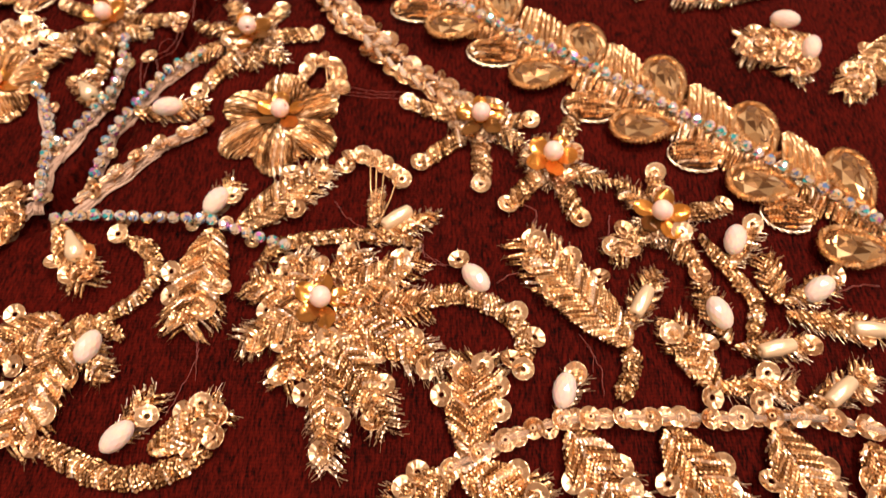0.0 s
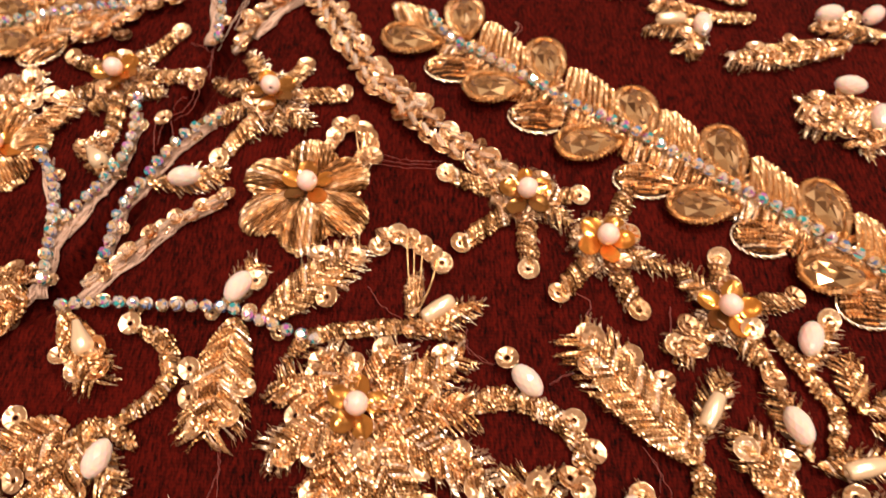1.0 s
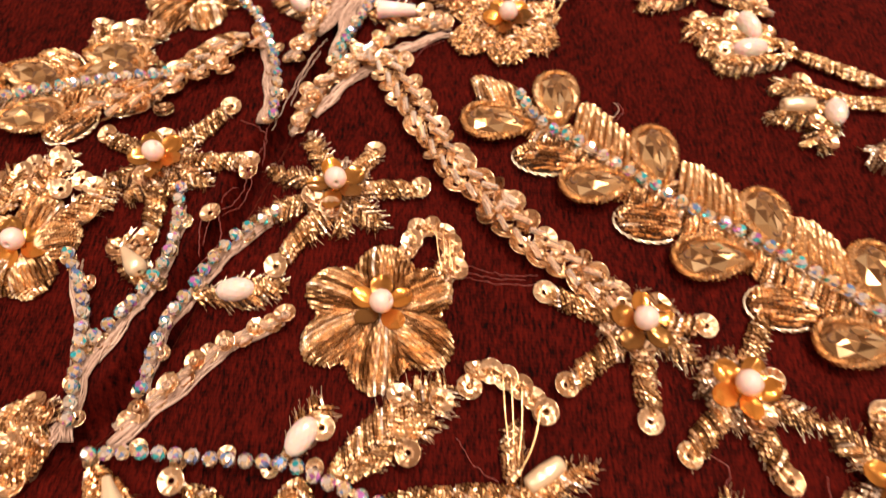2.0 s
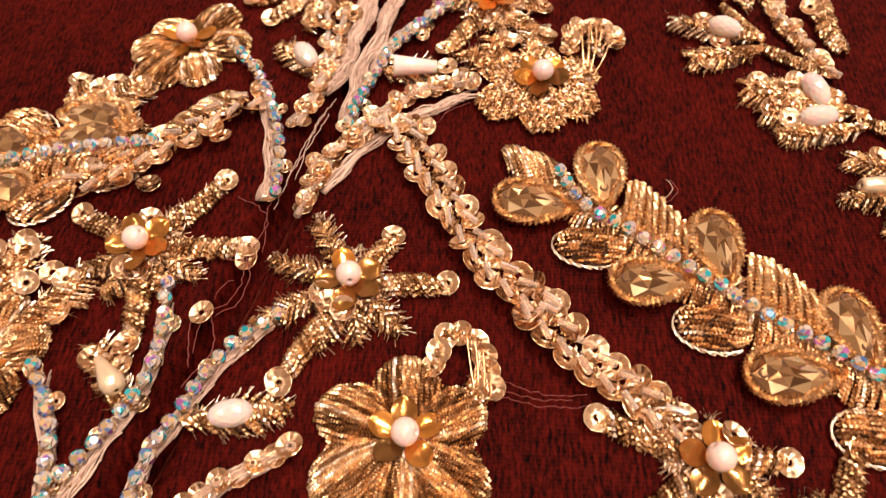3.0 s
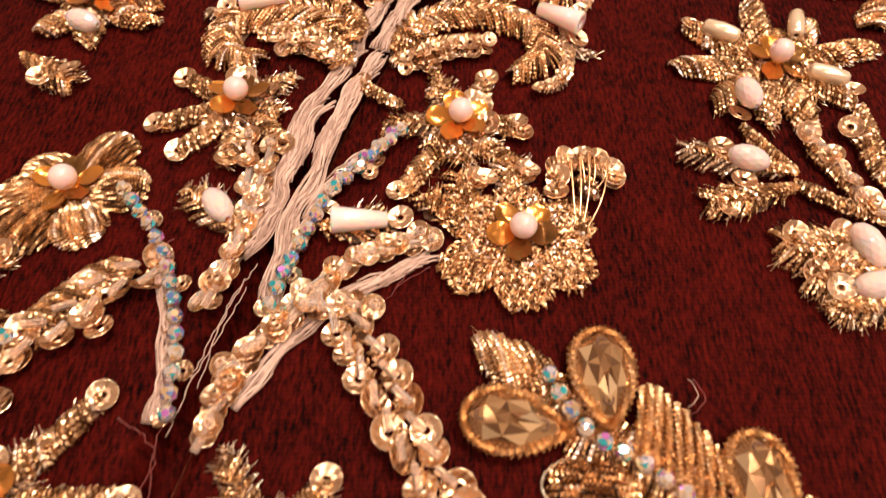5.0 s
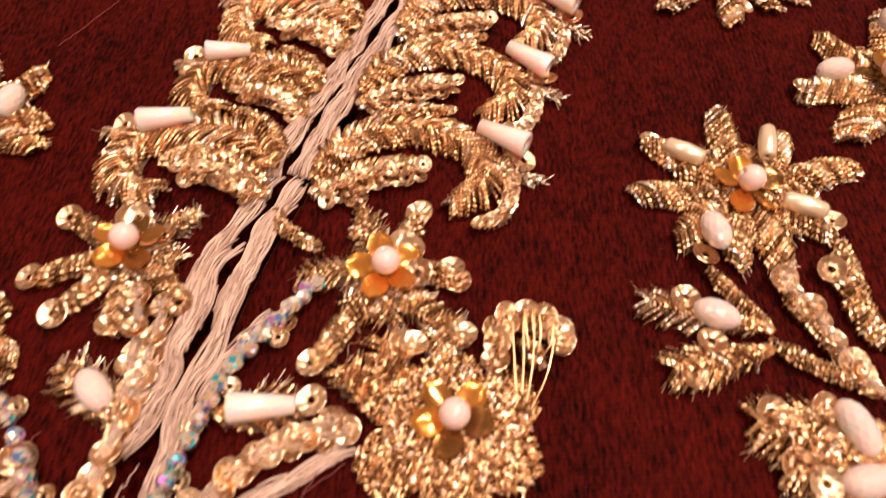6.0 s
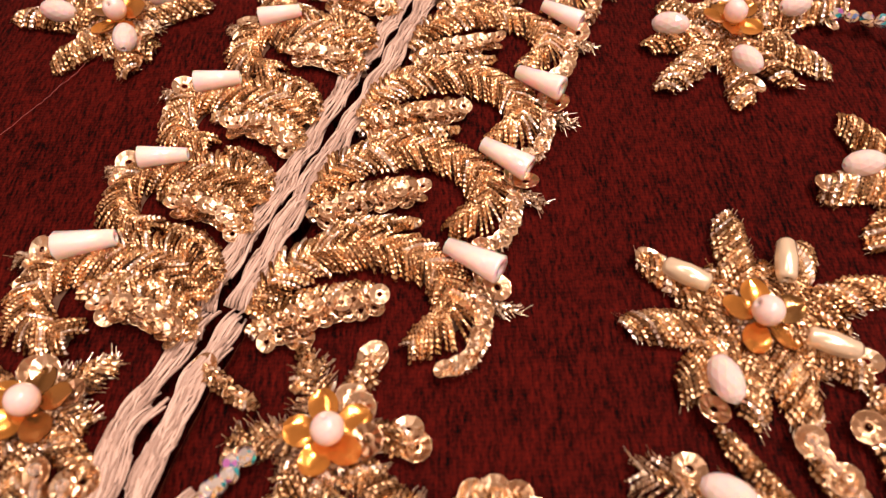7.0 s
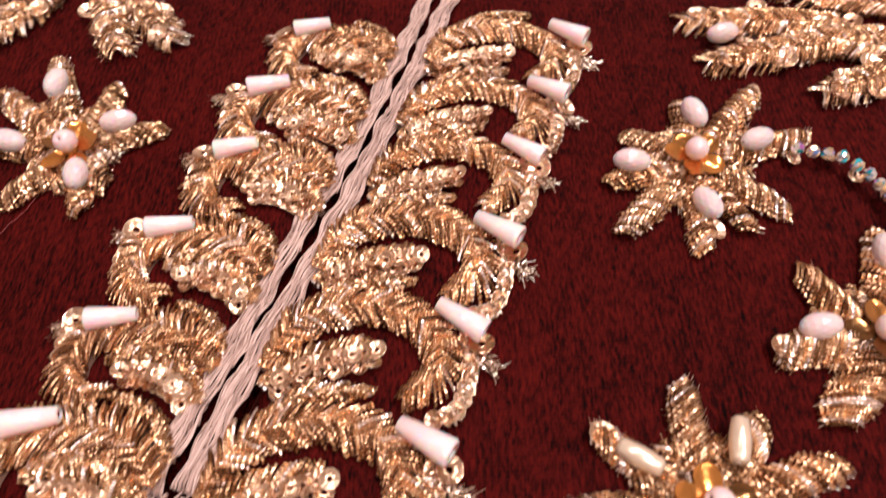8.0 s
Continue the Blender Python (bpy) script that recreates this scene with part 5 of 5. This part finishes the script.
spray("leaf_spray", (39.4, 148.9), "rounded gold leaf with two oval pearls", [((44.4, 148.0), (27.6, 150.3), 4.6, 3), ((43.1, 143.7), (31.4, 139.2), 3.2, 0), ((42.4, 145.8), (29.6, 144.3), 3.2, 3)],
      [(PEARL_OVAL, (39.4, 149.8), -72), (PEARL_OVAL, (38.4, 143.0), 5)])
spray("leaf_spray", (32.1, 161.3), "pointed gold leaves with a faceted oval pearl", [((33.3, 162.7), (16.9, 167.2), 3.2, 1), ((32.5, 159.9), (18.9, 157.2), 3.4, 2)],
      [(PEARL_OVAL, (26.1, 164.5), -25)], [(42.5, 157.8), (44.2, 171.6)],
      [([(27.4, 172.1), (29.8, 168.0), (33.4, 163.2)], 1.6, 1.4), ([(32.9, 161.3), (38.1, 157.6), (44.9, 154.6)], 1.6, 1.6), ([(36.7, 169.0), (39.9, 163.2), (43.8, 155.9)], 1.7, 1.9), ([(47.5, 176.4), (46.5, 167.1), (47.8, 160.4)], 2.4, 2.6)])
chain([(37.0, 170.1), (39.7, 165.1), (42.1, 157.6), (45.7, 152.4)])


def leaf_star(c, leaves, label, pearls=(), discs=(), turn=0.0, with_cap=True):
    f = thing("leaf_star", c, label, "embroidered flower", "leafy star flowers")
    for t, half in leaves:
        d = np.asarray(t) - np.asarray(c)
        rope_leaf(f, tuple(np.asarray(c) + d * 0.15), t, half * 0.98, rng.choice([GOLD, ANTIQUE, GOLD]), 2.1)
    spokes = sorted(((np.asarray(t) - np.asarray(c)).tolist() for t, half in leaves), key=lambda v: math.atan2(v[1], v[0]))
    for k in range(len(spokes)):
        u, v = np.array(spokes[k - 1]), np.array(spokes[k])
        m = u / np.linalg.norm(u) + v / np.linalg.norm(v)
        m *= rng.uniform(0.55, 0.7) * min(np.linalg.norm(u), np.linalg.norm(v)) / (np.linalg.norm(m) + 1e-6)
        if np.dot(u, v) > 0:
            leaf(f, tuple(np.asarray(c) + m * 0.2), tuple(np.asarray(c) + m), 2.0, GOLD, lean=40, step=0.6, name="leaf", fringe=0.9)
    for k in range(11):
        a = k * 0.571 + jit(0.2)
        q = rng.uniform(4.8, 7.2)
        leaf(f, (c[0] + 0.7 * math.cos(a), c[1] + 0.7 * math.sin(a)), (c[0] + q * math.cos(a), c[1] + q * math.sin(a)), 1.4, SILVER, lean=42, name="ray", lift=0.5, step=0.8)
    for data, p, deg in pearls:
        bead_at(f, data, p, deg, 3.2)
    for p in discs:
        sequin(f, p, 1.5, 22)
    if with_cap:
        cap(f, c, 2.4, turn)
    return f


leaf_star((35.5, 185.2), [((35.0, 202.3), 2.8), ((21.9, 195.5), 2.6), ((18.7, 185.0), 2.9), ((23.7, 176.7), 2.9), ((31.0, 172.5), 2.6), ((38.8, 171.3), 2.9), ((47.2, 177.6), 2.6), ((54.2, 190.7), 2.9), ((45.6, 196.2), 2.9), ((25.7, 189.8), 2.2), ((46.6, 184.8), 2.2)],
          "eight-leaved gold purl star with tube pearls and foil cup",
          [(PEARL_TUBE, (27.3, 191.4), -35), (PEARL_TUBE, (40.5, 193.1), 75), (PEARL_TUBE, (42.7, 181.3), -25), (PEARL_OVAL, (28.8, 177.2), -80)], [(23.3, 194.7), (27.1, 174.0), (46.8, 179.5)], 0.35)
leaf_star((45.6, 240.7), [((61.8, 257.5), 2.8), ((68.0, 246.1), 2.8), ((59.5, 230.1), 2.9), ((44.0, 222.7), 2.7), ((31.9, 226.6), 2.9), ((30.9, 236.7), 2.6), ((35.6, 247.8), 2.6), ((47.1, 254.6), 2.6), ((52.1, 226.5), 2.3)],
          "eight-leaved gold purl star with oval pearls", [(PEARL_OVAL, (47.8, 250.2), -70), (PEARL_OVAL, (57.1, 243.8), 20), (PEARL_OVAL, (35.0, 239.8), -15), (PEARL_OVAL, (45.5, 230.8), -70)], [(46.0, 226.7)], 0.6)
leaf_star((-58.9, 245.5), [((-69.0, 269.6), 2.8), ((-55.0, 262.4), 2.8), ((-45.2, 252.0), 2.7), ((-52.0, 238.7), 2.7), ((-54.9, 233.6), 2.6), ((-68.7, 236.0), 2.9), ((-78.8, 249.4), 2.8), ((-76.7, 260.9), 2.8)],
          "eight-leaved gold purl star with oval pearls", [(PEARL_OVAL, (-65.5, 261.0), 85), (PEARL_OVAL, (-52.2, 251.3), 10), (PEARL_OVAL, (-69.8, 247.4), -10), (PEARL_OVAL, (-56.5, 239.9), -80)], [(-55.4, 235.9)], 0.2)
leaf_star((65.3, 207.5), [((56.9, 219.3), 3.2), ((50.1, 206.3), 3.4), ((55.6, 195.1), 4.0), ((72.7, 225.8), 3.0), ((70.2, 199.0), 3.2), ((79.4, 214.5), 3.2)],
          "leafy gold purl star with oval pearls and foil cup", [(PEARL_OVAL, (56.3, 208.9), 5), (PEARL_OVAL, (70.4, 221.0), 80)], [(51.0, 206.4)], 0.4)
leaf_star((-81.4, 200.3), [((-87.0, 217.6), 2.8), ((-74.3, 211.5), 2.8), ((-71.2, 200.8), 2.6), ((-71.4, 194.2), 2.8), ((-82.4, 189.7), 2.8), ((-90.4, 192.2), 2.8), ((-96.0, 205.5), 2.8), ((-95.6, 215.9), 2.8)],
          "eight-leaved gold purl star with oval pearls", [(PEARL_OVAL, (-84.1, 207.8), 10), (PEARL_OVAL, (-76.7, 202.6), 80), (PEARL_OVAL, (-81.9, 192.9), -20)], (), 0.2)
spray("leaf_spray", (-84.5, 182.6), LEAF, [((-90.9, 186.0), (-80.5, 180.3), 3.4, 2)])
crystal_stem("crystal_stem", [(63.6, 241.8), (70.3, 240.0), (74.2, 234.8), (76.7, 226.8)], STEM)
spray("leaf_spray", (72.6, 272.2), "broad gold leaf spray with an oval pearl", [((82.5, 275.2), (50.7, 276.2), 5.0, 3), ((90.2, 271.7), (53.5, 264.2), 5.0, 4), ((92.7, 266.8), (72.6, 272.2), 6.0, 4), ((95.7, 263.6), (72.6, 255.5), 4.5, 4), ((97.3, 278.2), (71.5, 287.9), 6, 4)],
      [(PEARL_OVAL, (58.3, 271.1), 10)])
spray("leaf_spray", (-71.3, 287.0), "broad gold leaf spray with sequins", [((-70.7, 298.1), (-83.5, 275.5), 5.5, 4), ((-66.2, 294.2), (-57.4, 270.7), 4.5, 4), ((-63.8, 294.1), (-47.0, 272.8), 4.2, 3), ((-80.4, 294.6), (-90.8, 284.1), 5, 3)])

# ---- loose threads ----
strays = thing("loose_threads", (-9.8, 90.7), "fine loose red and gold threads on the velvet", "thread")
for pts in ([(-17.0, 92.7), (-10.9, 91.1), (-3.3, 91.4)], [(-16.4, 93.3), (-10.8, 91.9), (-6.2, 92.3)], [(-15.7, 94.6), (-9.9, 92.7), (-4.1, 93.2)], [(-39.0, 38.9), (-38.0, 33.7), (-41.6, 24.5)],
            [(0.4, 55.2), (3.7, 52.2), (6.5, 52.3)], [(-16.9, 66.1), (-13.7, 61.8), (-10.7, 60.2)], [(0.7, 58.3), (0.7, 54.1), (4.9, 51.8)], [(29.0, 36.6), (30.9, 31.7), (31.0, 27.9)],
            [(-27.5, 141.6), (-25.0, 143.8), (-21.6, 146.6)], [(27.9, 38.7), (29.6, 35.4), (29.6, 32.1)], [(-38.9, 39.9), (-37.8, 34.8), (-37.7, 30.6)]):
    stray(strays, pts, 0.8)
stray(strays, [(-74.8, 218.3), (-68.9, 227.0), (-64.7, 234.7), (-61.0, 242.2)], 0.2, REDTHREAD, 0.08)
for pts in ([(-54.2, 124.4), (-54.4, 117.6), (-55.9, 113.1), (-55.8, 108.8), (-57.3, 105.1), (-60.7, 103.4), (-61.3, 97.4)], [(-46.8, 143.2), (-48.5, 136.9), (-51.4, 129.1), (-53.4, 122.7)],
            [(-57.5, 109.5), (-58.7, 108.0), (-59.8, 106.1)], [(-47.2, 144.6), (-48.9, 138.7), (-50.4, 133.3), (-52.2, 128.2)], [(-45.8, 146.9), (-47.9, 140.9), (-49.4, 134.6), (-50.7, 128.8)],
            [(-60.1, 113.1), (-55.2, 111.9), (-55.7, 105.8), (-59.2, 103.4)], [(-59.8, 125.0), (-54.2, 121.0), (-53.9, 114.5)], [(10.9, 125.9), (12.7, 127.3), (12.2, 130.5)], [(10.9, 126.8), (12.3, 128.2), (11.5, 130.5)]):
    stray(strays, pts, 1.0, REDTHREAD if pts[0][1] < 126 else THREAD, 0.085)
for pts in ([(-59.7, 103.4), (-58.3, 97.7), (-61.8, 92.2)], [(-62.7, 104.2), (-62.1, 99.4), (-61.4, 95.3)], [(-22.4, 149.2), (-26.4, 143.0)], [(-58.3, 150.9), (-59.1, 148.4)], [(20.5, 59.0), (21.9, 63.0), (19.1, 65.2)],
            [(14.0, 48.5), (18.1, 50.7)], [(35.6, 62.4), (34.4, 56.4)], [(73.0, 46.0), (77.0, 47.4), (81.2, 47.6)]):
    stray(strays, pts, 0.7, REDTHREAD, 0.1)
for at in ((-61.0, 103.6), (-55.9, 113.0), (-74.9, 126.6)):
    sequin(strays, at, 0.8, 20)
